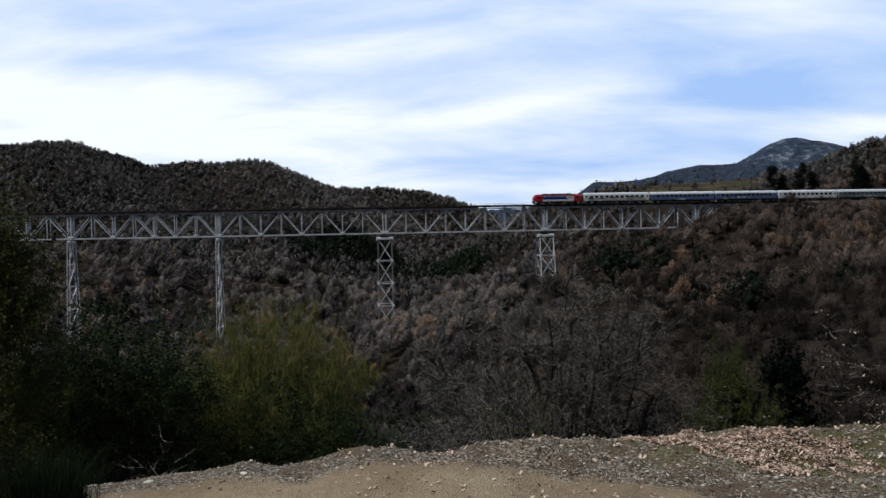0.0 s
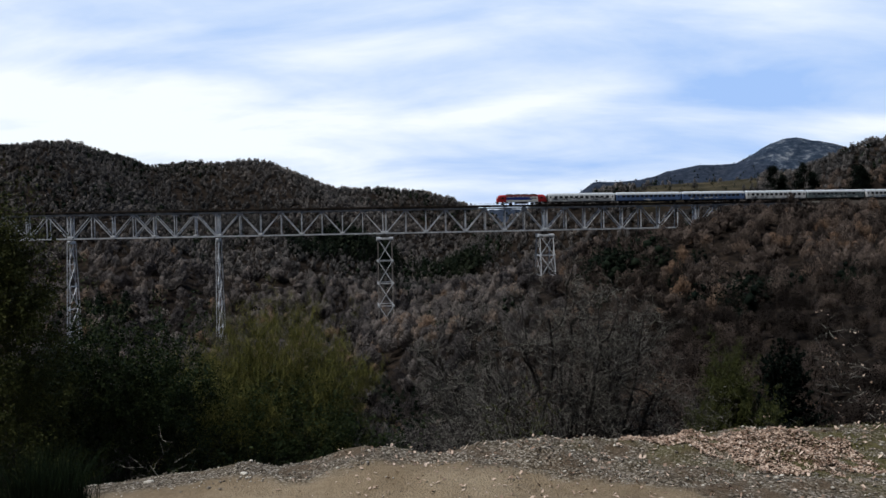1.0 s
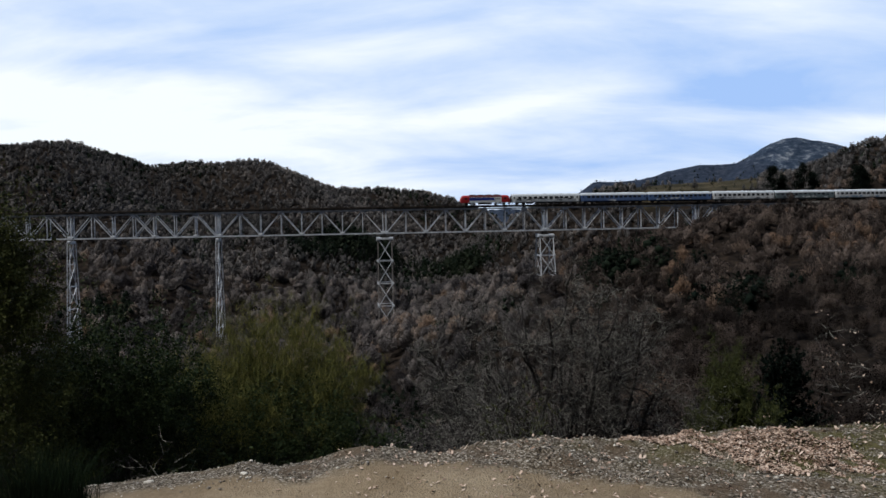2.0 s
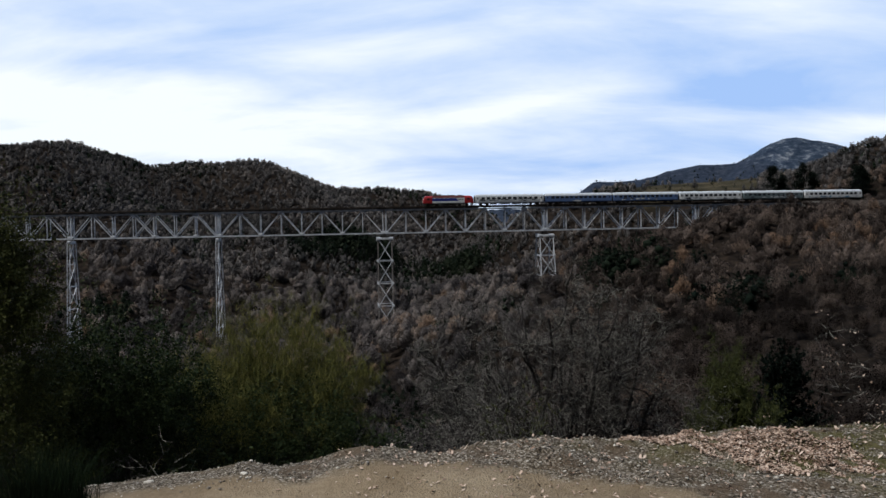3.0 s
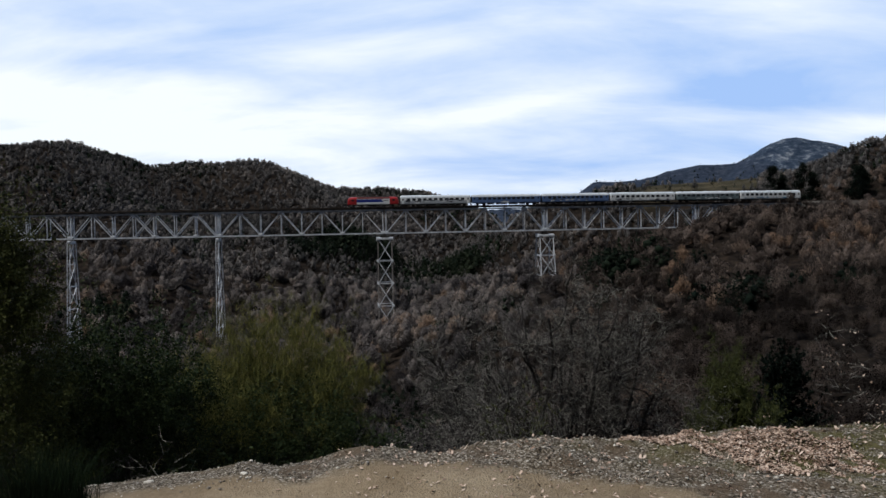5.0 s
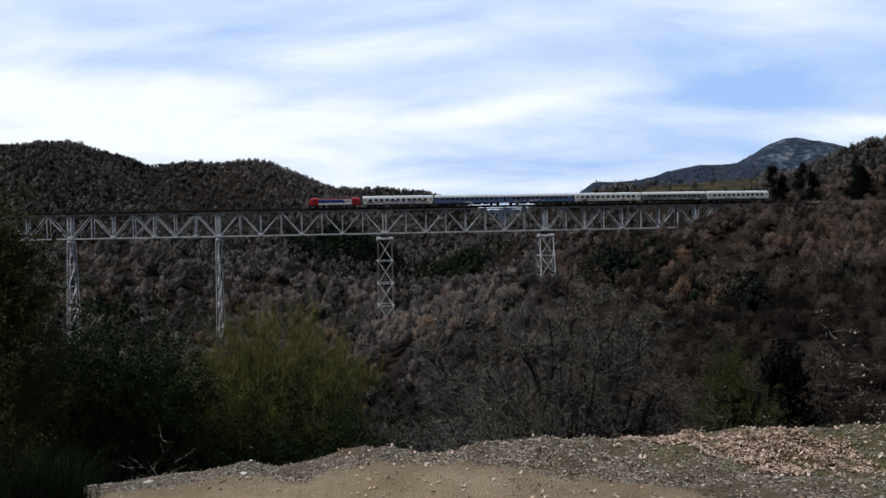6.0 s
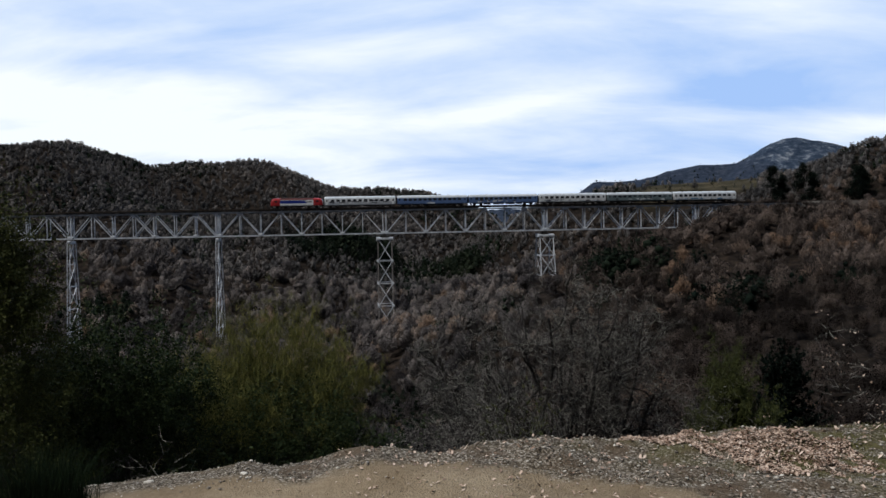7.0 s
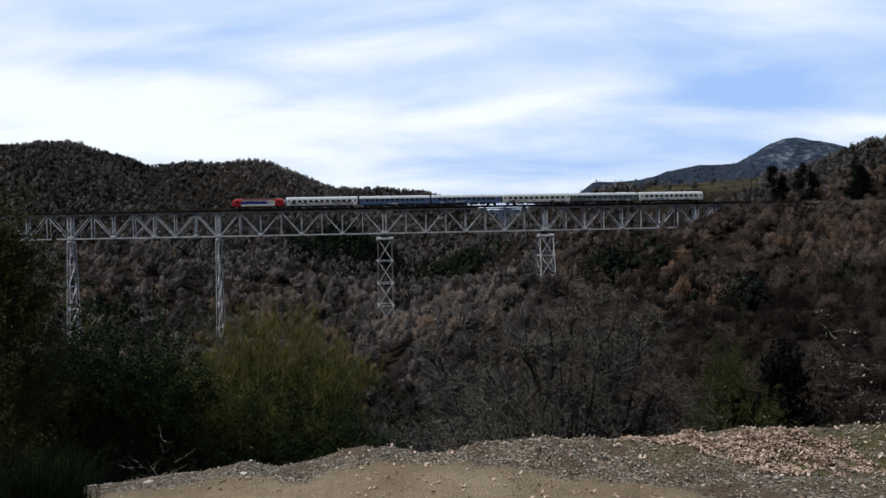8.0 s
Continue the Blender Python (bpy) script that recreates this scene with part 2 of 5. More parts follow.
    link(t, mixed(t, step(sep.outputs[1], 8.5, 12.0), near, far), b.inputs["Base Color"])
    b.inputs["Roughness"].default_value = 0.95
    b.inputs["Specular IOR Level"].default_value = 0.02
    bp = node(t, "ShaderNodeBump", Strength=0.8, Distance=0.02)
    link(t, calc(t, "SUBTRACT", grit, calc(t, "MULTIPLY", cells.outputs["Distance"], 0.7)), bp.inputs["Height"])
    link(t, bp.outputs[0], b.inputs["Normal"])
    return m


EARTH = build_ground_material()


def paint(name, colour, rough=0.35, dirt=0.35, metal=0.0):
    """Coach paint with streaks of brake dust."""
    c = [min(1.0, v) for v in colour]
    return surface(name, [(0.28, tuple(v * (1 - dirt) for v in c)), (0.55, tuple(c)), (0.8, tuple(min(1, v * 1.08) for v in c))], 0.8, rough, metal, 0.04, 5.0, 0.4, None, 0.5)


RED = paint("red_paint", (0.36, 0.020, 0.024))
DARK_RED = paint("dark_red_roof_paint", (0.10, 0.013, 0.015), 0.55)
BLUE = paint("deep_blue_paint", (0.018, 0.04, 0.26))
WHITE = paint("white_paint", (0.76, 0.80, 0.83))
COACH_BLUE = paint("coach_blue_paint", (0.105, 0.18, 0.37), 0.3)
COACH_GREEN = paint("grey_green_paint", (0.17, 0.225, 0.245), 0.3)
COACH_GREY = paint("silver_grey_paint", (0.42, 0.46, 0.51), 0.3)
ROOF_PAINT = paint("pale_roof_paint", (0.60, 0.66, 0.73), 0.4)
LOCO_ROOF = paint("dark_roof_paint", (0.03, 0.03, 0.034), 0.6)
UNDER = surface("under_gear", [(0.3, (0.012, 0.011, 0.010)), (0.7, (0.04, 0.034, 0.03))], 1.5, 0.8)
SPRAY_DARK = paint("dark_spray_paint", (0.06, 0.065, 0.08))
SPRAY_BLUE = paint("blue_spray_paint", (0.05, 0.22, 0.40))
SPRAY_PALE = paint("pale_spray_paint", (0.62, 0.66, 0.70))


def glass_material():
    m = bpy.data.materials.new("tinted_window_glass")
    m.use_nodes = True
    b = m.node_tree.nodes["Principled BSDF"]
    b.inputs["Base Color"].default_value = (0.02, 0.024, 0.03, 1)
    b.inputs["Roughness"].default_value = 0.06
    b.inputs["Specular IOR Level"].default_value = 0.6
    return m


GLASS = glass_material()


def lamp_material():
    m = bpy.data.materials.new("lit_headlight")
    m.use_nodes = True
    b = m.node_tree.nodes["Principled BSDF"]
    b.inputs["Base Color"].default_value = (0.9, 0.88, 0.8, 1)
    b.inputs["Roughness"].default_value = 0.1
    return m


LENS = lamp_material()


# ---- mesh tools ----
def part(name, bm, material, parent=None, label=""):
    me = bpy.data.meshes.new(name)
    bm.to_mesh(me)
    bm.free()
    me.materials.append(material)
    ob = new(name, me)
    ob.parent = parent
    return tagged(ob, label)


def shared(name, me, parent, m):
    ob = new(name, me)
    ob.parent = parent
    ob.matrix_basis = m
    return ob


def thing(name, m, label, category, group="", kind=""):
    ob = new(name)
    ob.empty_display_size = 0.1
    ob.matrix_basis = m
    return tagged(ob, label, category, group, kind)


def soup(name, verts, tris, material, parent=None, tint=None):
    """One mesh out of arrays of corners and triangles."""
    me = bpy.data.meshes.new(name)
    me.vertices.add(len(verts))
    me.vertices.foreach_set("co", np.asarray(verts, np.float32).ravel())
    n = len(tris)
    me.loops.add(3 * n)
    me.loops.foreach_set("vertex_index", np.asarray(tris, np.int32).ravel())
    me.polygons.add(n)
    me.polygons.foreach_set("loop_start", np.arange(0, 3 * n, 3, dtype=np.int32))
    me.polygons.foreach_set("loop_total", np.full(n, 3, np.int32))
    if tint is not None:
        me.attributes.new("tint", "FLOAT", "POINT").data.foreach_set("value", np.asarray(tint, np.float32))
    me.update(calc_edges=True)
    me.materials.append(material)
    ob = new(name, me)
    ob.parent = parent
    return ob


def box(bm, x0, x1, y0, y1, z0, z1, bevel=0.0):
    r = bmesh.ops.create_cube(bm, size=1.0, matrix=Matrix.Translation(((x0 + x1) / 2, (y0 + y1) / 2, (z0 + z1) / 2)) @ Matrix.Diagonal((x1 - x0, y1 - y0, z1 - z0, 1)))
    if bevel:
        edges = list({e for v in r["verts"] for e in v.link_edges})
        bmesh.ops.bevel(bm, geom=edges, offset=bevel, segments=1, affect="EDGES")
    return bm


def beam(bm, a, b, w, h, up=(0, 0, 1)):
    """A bar from a to b, w across and h along up."""
    a, b = Vector(a), Vector(b)
    d = (b - a).normalized()
    side = d.cross(Vector(up))
    if side.length < 1e-4:
        side = Vector((1, 0, 0))
    side.normalize()
    top = side.cross(d)
    vs = [bm.verts.new(p + side * sx * w / 2 + top * sz * h / 2) for p in (a, b) for sx, sz in ((-1, -1), (1, -1), (1, 1), (-1, 1))]
    for q in ((3, 2, 1, 0), (4, 5, 6, 7), (0, 1, 5, 4), (1, 2, 6, 5), (2, 3, 7, 6), (3, 0, 4, 7)):
        bm.faces.new([vs[i] for i in q])
    return bm


def lattice(n, seed):
    return np.random.default_rng(seed).random((n, n))


LATTICE = lattice(256, 5)


def wave(x, y, size, seed=0):
    """Smooth noise from -1 to 1 with features of that size in metres."""
    u, v = np.asarray(x) / size + 17.3 * seed, np.asarray(y) / size + 9.7 * seed
    i, j = np.floor(u).astype(int), np.floor(v).astype(int)
    a, b = u - i, v - j
    a, b = a * a * (3 - 2 * a), b * b * (3 - 2 * b)
    g = lambda p, q: LATTICE[p % 256, q % 256]
    return 2 * ((g(i, j) * (1 - a) + g(i + 1, j) * a) * (1 - b) + (g(i, j + 1) * (1 - a) + g(i + 1, j + 1) * a) * b) - 1


# ---- the line of the railway ----
X0, Y0, TURN, BEND = -21.354, 312.515, 0.09296, 6.8957e-4
RAIL_Z, CHORD_Z, FOOT_Z = 4.75, 3.55, -4.91
C, S = math.cos(TURN), math.sin(TURN)


def along(s):
    """The place on the track at s metres from the third tower, and its heading."""
    return (X0 + C * s - 0.5 * BEND * s * s * S, Y0 + S * s + 0.5 * BEND * s * s * C, TURN + math.atan(BEND * s))


def on_track(s, z=0.0):
    x, y, a = along(s)
    return Matrix.Translation((x, y, z)) @ Matrix.Rotation(a, 4, "Z")


# ---- the land ----
def ridge(x, y, line, steep, wide, reach=1e4):
    best = np.full(np.shape(x), -1e4)
    for (ax, ay, az), (bx, by, bz) in zip(line, line[1:]):
        dx, dy = bx - ax, by - ay
        f = np.clip(((x - ax) * dx + (y - ay) * dy) / (dx * dx + dy * dy), 0, 1)
        d = np.hypot(x - ax - f * dx, y - ay - f * dy)
        best = np.maximum(best, az + f * (bz - az) - steep * (np.sqrt(d * d + wide * wide) - wide) - 0.4 * np.clip(d - reach, 0, None))
    return best


RIDGES = [
    # spurs that come down from it
    ([(-330, 690, 44), (-300, 560, 14), (-240, 440, -18), (-190, 350, -36)], 0.30, 18),
    ([(-165, 705, 28), (-150, 560, 4), (-90, 470, -20), (-70, 400, -36)], 0.30, 18),
    # shelf that carries the line, and the spurs below it
    ([(150, 340, 1.0), (205, 352, 2.6), (274, 371, 2.8), (468, 444, 3)], 0.26, 10),
    ([(146, 332, -1), (108, 302, -2.5), (88, 292, -8), (55, 240, -28), (28, 180, -40)], 0.34, 10),
    ([(150, 336, -2), (120, 250, -13), (90, 160, -22), (70, 110, -28)], 0.30, 14),
    ([(215, 352, 1), (185, 250, -9), (145, 150, -21), (110, 90, -28)], 0.26, 14),
    # hill behind the line on the east
    ([(208, 470, 14), (219, 470, 29), (236, 470, 36), (250, 470, 37), (330, 490, 48), (520, 520, 70)], 0.50, 10),
    # meadow slope behind the line
    ([(114, 545, -8), (138, 560, 11), (173, 560, 20), (207, 560, 22), (260, 580, 26)], 0.14, 15, 70),
    # high mountain
    ([(120, 2600, 8), (200, 2600, 18), (300, 2600, 22), (370, 2600, 30), (420, 2600, 55), (476, 2600, 92), (600, 2600, 97), (686, 2600, 121), (790, 2600, 141), (891, 2600, 140), (944, 2600, 152), (975, 2600, 163), (994, 2600, 168), (1002, 2600, 190), (1026, 2600, 203), (1050, 2600, 212), (1082, 2600, 215), (1132, 2600, 209), (1185, 2600, 199), (1400, 2600, 150), (1700, 2700, 120)], 0.55, 16),
]


# the skyline of the wooded hill across the valley, by x at 720 m
CREST_X = [-700, -560, -372, -353, -336, -314, -295, -272, -258, -246, -229, -210, -186, -163, -144, -129, -106, -92, -68, -49, -30, -11, 8, 15, 32, 41, 60]
CREST_Z = [52, 54, 58, 60, 63.5, 65, 60, 53, 48.5, 43.5, 45, 46, 43, 45, 42, 35.5, 27, 22, 21, 21, 19.5, 16, 11, 6.5, 1, -4, -20]


def far_hill(x, y):
    """The hill across the valley: two humps and a long tail, folded by gullies lower down."""
    a = x * 720 / np.clip(y, 300, None)
    crest = np.interp(a, CREST_X, CREST_Z)
    broad = np.mean([np.interp(a + k, CREST_X, CREST_Z) for k in (-70, -35, 0, 35, 70)], axis=0)
    d = y - 720
    f = np.clip(-d / 160, 0, 1)
    gully = 9 * np.sin(a / 34 + 0.012 * d) * np.clip(-d / 60, 0, 1) * np.clip((d + 420) / 150, 0, 1)
    return crest * (1 - f) + broad * f + gully - 0.27 * (np.sqrt(d * d + 30 * 30) - 30)


def rim_y(x):
    """Where the lay-by ends."""
    return 5.75 + 0.06 * x - 0.75 * np.clip(-1.75 - x, 0, 1.5) ** 2 + 0.22 * wave(x, 0 * x, 1.1, 3) + 0.10 * wave(x, 0 * x, 0.4, 4)


# small rises and dips along the rim
RIM_X = [-2.35, -2.19, -1.9, -1.7, -1.48, -1.37, -1.17, -0.98, -0.84, -0.72, -0.53, -0.38, -0.27, -0.12, 0.02, 0.19, 0.42, 0.58, 0.73, 0.81, 1.22, 1.44, 1.63, 1.8, 2.0, 2.19, 2.64, 3.0, 3.2]
RIM_UP = [0.043, 0.013, -0.004, -0.026, -0.003, 0.026, 0.005, 0.02, 0.017, 0.056, 0.089, 0.057, -0.008, -0.025, -0.036, 0.01, 0.026, 0.076, 0.055, 0.029, 0.031, 0.05, 0.086, 0.071, 0.107, 0.113, 0.077, 0.041, -0.006]


def land(x, y):
    x, y = np.asarray(x, float), np.asarray(y, float)
    floor = -46 + 0.028 * np.clip(y - 300, 0, 1500) + 16 * np.clip((x - 20) / 120, 0, 1) * np.clip((330 - y) / 200, 0, 1)
    layers = [floor, far_hill(x, y)] + [ridge(x, y, *r) for r in RIDGES]
    # the slope below the lay-by
    d = np.clip(y - rim_y(x), 0, None)
    slope = -0.085 * np.clip(-x, 0, 3) * np.clip(y / 3, 0, 1) - 0.46 * np.clip(d, 0, 9) - 0.30 * np.clip(d - 9, 0, None)
    layers.append(slope)
    big = np.max(layers, axis=0)
    soft = 1.6
    z = big + soft * np.log(sum(np.exp(np.clip((l - big) / soft, -30, 0)) for l in layers))
    fade = np.clip((y - 25) / 60, 0, 1)
    z = z + fade * (2.2 * wave(x, y, 46, 1) * np.clip((900 - y) / 300, 0, 1) + 1.2 * wave(x, y, 19, 2) * np.clip((330 - y) / 100, 0, 1))
    z = z + np.clip((y - 430) / 150, 0, 1) * np.where((x > 0.15 * y) & (x < 0.46 * y), 1.5, 6.0) * wave(x, y, 110, 6) * np.clip(np.abs(y - 720) / 140, 0.12, 1) + np.clip((y - 1500) / 400, 0, 1) * np.clip(np.abs(y - 2600) / 260, 0.26, 1) * (14 * wave(x, y, 38, 13) + 16 * wave(x, y, 170, 7) + 13 * wave(x, y, 74, 8))
    # mounds and ruts near the rim
    near = np.clip((13 - y) / 4, 0, 1)
    berm = np.exp(-((y - rim_y(x) + 0.5) / 0.55) ** 2) * (0.05 + 0.08 * wave(x, 0 * x, 0.9, 9) + 0.06 * np.exp(-((x + 0.2) / 1.1) ** 2) - 0.04 * np.clip(x - 1.5, 0, 1))
    up = np.clip((y - rim_y(x) + 0.75) / 0.65, 0, 1)
    z = z + near * up * up * (3 - 2 * up) * np.interp(x, RIM_X, RIM_UP)
    z = z + near * (berm + 0.035 * wave(x, y, 0.7, 10) + np.clip(y + 0.33 * x - 4.6, 0.05, 1) * (0.03 * wave(x, y, 0.2, 11) + 0.016 * wave(x, y, 0.07, 12)))
    return z


def height(x, y):
    return float(land(np.array([x]), np.array([y]))[0])


def build_ground():
    def steps(start, end, first, rate, most):
        out, v = [], start
        while v < end:
            out.append(v)
            v += min(first + rate * (v - start), most)
        return out + [end]

    east = steps(0.0, 1700.0, 0.036, 0.055, 20.0) + steps(1760.0, 4200.0, 60.0, 0.05, 300.0)
    west = steps(0.0, 4200.0, 0.036, 0.060, 400.0)
    xs = np.array([-v for v in west[:0:-1]] + east)
    ys = np.array([-v for v in steps(0.0, 2500.0, 0.5, 0.3, 400.0)[:0:-1]] + steps(0.0, 3.0, 0.2, 0.0, 1.0)[:-1] + steps(3.0, 9.0, 0.05, 0.0, 1.0)[:-1]
                  + steps(9.0, 900.0, 0.12, 0.042, 12.0)[:-1] + steps(900.0, 2300.0, 20.0, 0.05, 60.0)[:-1] + steps(2300.0, 2760.0, 19.0, 0.0, 20.0) + steps(2830.0, 4300.0, 80.0, 0.05, 200.0))
    gx, gy = np.meshgrid(xs, ys)
    gz = land(gx, gy)
    nx, ny = len(xs), len(ys)
    i = (np.arange(ny - 1)[:, None] * nx + np.arange(nx - 1)[None, :]).ravel()
    tris = np.concatenate([np.stack([i, i + 1, i + nx + 1], 1), np.stack([i, i + nx + 1, i + nx], 1)])
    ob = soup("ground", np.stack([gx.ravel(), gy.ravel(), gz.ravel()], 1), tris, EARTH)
    ob.data.polygons.foreach_set("use_smooth", np.ones(len(tris), bool))
    return tagged(ob, "earth and gravel lay-by above wooded valley slopes", "ground", kind="structure")


build_ground()


# ---- the viaduct ----
HALF = 1.4


def build_span(s0, s1, panels, cross=()):
    a, b = Vector(along(s0)[:2]), Vector(along(s1)[:2])
    heading = math.atan2((b - a).y, (b - a).x)
    length = (b - a).length
    span = thing("truss_span", Matrix.Translation((a.x, a.y, 0)) @ Matrix.Rotation(heading, 4, "Z"),
                 "grey painted steel deck truss span on lattice towers", "bridge span", "spans of the viaduct")
    gap = 0.55
    step = (length - 2 * gap) / panels
    xs = [gap + i * step for i in range(panels + 1)]
    for side in (-HALF, HALF):
        for name, z, h in (("top_chord", CHORD_Z, 0.62), ("bottom_chord", FOOT_Z, 0.55)):
            bm = beam(bmesh.new(), (xs[0] - 0.3, side, z), (xs[-1] + 0.3, side, z), 0.45, h * 0.85)
            part(name, bm, STEEL, span)
        for i, x in enumerate(xs):
            w = 0.40 if i in (0, panels) else 0.24
            part("post", beam(bmesh.new(), (x, side, FOOT_Z), (x, side, CHORD_Z), w, 0.36, (0, 1, 0)), STEEL, span)
            low = i % 2 == 0
            bm = bmesh.new()
            z = FOOT_Z + 0.35 if low else CHORD_Z - 0.35
            box(bm, x - 0.75, x + 0.75, side - 0.28, side + 0.28, z - 0.42, z + 0.42, 0.12)
            part("gusset_plate", bm, STEEL, span)
        for i in range(panels):
            rising = i % 2 == 0
            if panels % 2 and i > panels // 2:
                rising = not rising
            ends = [(FOOT_Z, CHORD_Z)] if rising else [(CHORD_Z, FOOT_Z)]
            if i in cross:
                ends = [(FOOT_Z, CHORD_Z), (CHORD_Z, FOOT_Z)]
            for z0, z1 in ends:
                part("diagonal", beam(bmesh.new(), (xs[i], side, z0), (xs[i + 1], side, z1), 0.26, 0.31), STEEL, span)
    for i, x in enumerate(xs):
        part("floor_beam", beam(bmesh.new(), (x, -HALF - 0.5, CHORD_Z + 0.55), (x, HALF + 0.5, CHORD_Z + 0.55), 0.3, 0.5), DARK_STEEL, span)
        part("lower_strut", beam(bmesh.new(), (x, -HALF, FOOT_Z), (x, HALF, FOOT_Z), 0.22, 0.25), STEEL, span)
        if i < panels:
            for z in (FOOT_Z, CHORD_Z):
                f = 1 if i % 2 else -1
                part("wind_brace", beam(bmesh.new(), (x, -HALF * f, z), (xs[i + 1], HALF * f, z), 0.16, 0.16), STEEL, span)
        if i % 2 == 0:
            for f in (1, -1):
                part("sway_brace", beam(bmesh.new(), (x, -HALF * f, FOOT_Z), (x, HALF * f, CHORD_Z), 0.14, 0.14), STEEL, span)
    for side in (-0.9, 0.9):
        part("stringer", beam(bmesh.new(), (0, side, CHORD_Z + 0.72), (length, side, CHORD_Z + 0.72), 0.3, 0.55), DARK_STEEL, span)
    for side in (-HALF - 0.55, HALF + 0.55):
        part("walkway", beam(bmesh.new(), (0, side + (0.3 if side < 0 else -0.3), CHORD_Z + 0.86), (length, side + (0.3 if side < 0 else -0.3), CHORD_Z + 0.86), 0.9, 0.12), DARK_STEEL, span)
        bm = bmesh.new()
        for k in range(int(length / 3.75) + 1):
            beam(bm, (min(k * 3.75 + 0.1, length), side, CHORD_Z + 0.8), (min(k * 3.75 + 0.1, length), side, CHORD_Z + 1.75), 0.05, 0.05)
        for z in (1.3, 1.75):
            beam(bm, (0, side, CHORD_Z + z), (length, side, CHORD_Z + z), 0.04, 0.04)
        part("handrail", bm, DARK_STEEL, span)
    return span


NODES = [-172.5, -112.5, -60.0, 0.0, 60.0, 120.0, 165.0]
for (s0, s1), n, cross in zip(zip(NODES, NODES[1:]), (8, 7, 8, 8, 8, 6), ((), (3,), (), (), (), ())):
    build_span(s0, s1, n, cross)


def laced(bm, a, b, across, w, n):
    """A laced column: two angles and zigzag bars between them."""
    a, b, across = Vector(a), Vector(b), Vector(across).normalized() * w / 2
    beam(bm, a - across, b - across, 0.2, 0.3)
    beam(bm, a + across, b + across, 0.2, 0.3)
    for i in range(n):
        f0, f1 = i / n, (i + 1) / n
        side = across if i % 2 else -across
        beam(bm, a.lerp(b, f0) - side, a.lerp(b, f1) + side, 0.06, 0.09)
    return bm


def build_tower(s, spread, tiers, top_half, foot_half, long_foot, leg_paint=STEEL):
    """A steel tower with four legs (long side spread) or, with spread 0, a bent of two laced legs."""
    x, y, a = along(s)
    foot = min(height(x + q * -math.sin(a), y + q * math.cos(a)) for q in (-foot_half, foot_half)) + 0.8
    tower = thing("bridge_tower", on_track(s), "grey steel lattice tower on concrete footings under the viaduct", "bridge pier", "towers of the viaduct")
    top = FOOT_Z - (1.9 if spread else 1.1)
    lx = (-spread, spread) if spread else (0.0,)
    at = lambda ix, iy, f: Vector((ix * (1 + (long_foot - 1) * f), iy * (top_half + (foot_half - top_half) * f), top + (foot - top) * f))
    for ix in lx:
        for iy in (-1, 1):
            bm = bmesh.new()
            if spread:
                beam(bm, at(ix, iy, 0), at(ix, iy, 1), 0.3, 0.3)
            else:
                laced(bm, at(ix, iy, 0), at(ix, iy, 1), (1, 0, 0), 1.0, 34)
            part("leg", bm, leg_paint, tower)
            p = at(ix, iy, 1)
            bm = bmesh.new()
            bmesh.ops.create_cone(bm, cap_ends=True, segments=4, radius1=1.7, radius2=0.9, depth=7.0, matrix=Matrix.Translation((p.x, p.y, p.z - 3.4)) @ Matrix.Rotation(math.pi / 4, 4, "Z"))
            part("footing", bm, CONCRETE, tower, "weathered concrete footing")
    for k in range(tiers):
        f0, f1 = k / tiers, (k + 1) / tiers
        for ix in lx:
            part("cross_strut", beam(bmesh.new(), at(ix, -1, f1), at(ix, 1, f1), 0.28, 0.28), STEEL, tower)
            for g in (1, -1):
                part("cross_brace", beam(bmesh.new(), at(ix, -g, f0), at(ix, g, f1), 0.2 if not spread else 0.1, 0.2 if not spread else 0.1), STEEL, tower)
        if spread:
            for iy in (-1, 1):
                part("side_strut", beam(bmesh.new(), at(-spread, iy, f1), at(spread, iy, f1), 0.26, 0.26), STEEL, tower)
                for g in (1, -1) if iy < 0 else ():
                    part("side_brace", beam(bmesh.new(), at(-spread * g, iy, f0), at(spread * g, iy, f1), 0.2, 0.26), STEEL, tower)
                for ix in lx:
                    p = at(ix, iy, f1)
                    part("joint_plate", box(bmesh.new(), p.x - 0.42, p.x + 0.42, p.y - 0.26, p.y + 0.26, p.z - 0.5, p.z + 0.5, 0.1), STEEL, tower)
    part("cap_beam", box(bmesh.new(), min(lx) - 0.5, max(lx) + 0.5, -top_half - 0.4, top_half + 0.4, top - 0.35, top + 0.3, 0.05), STEEL, tower)
    for iy in (-1, 1):
        for ix in lx:
            part("cap_block", box(bmesh.new(), ix - 0.6, ix + 0.6, iy * HALF - 0.55, iy * HALF + 0.55, top - 0.75, top + 0.55, 0.08), STEEL, tower)
        part("bearing", box(bmesh.new(), -0.7, 0.7, iy * HALF - 0.3, iy * HALF + 0.3, top + 0.3, FOOT_Z - 0.28, 0.08), DARK_STEEL, tower)
        if spread:
            part("cap_girder", box(bmesh.new(), -1.1, 1.1, iy * HALF - 0.25, iy * HALF + 0.25, top + 0.32, top + 0.75, 0.05), DARK_STEEL, tower)
    return tower


build_tower(-112.5, 0.0, 5, 2.4, 5.6, 1.0)
build_tower(-60.0, 0.0, 5, 2.4, 5.8, 1.0)
build_tower(0.0, 2.5, 4, 2.5, 5.0, 1.08, TOWER_STEEL)
build_tower(60.0, 2.5, 2, 2.5, 5.0, 1.08)


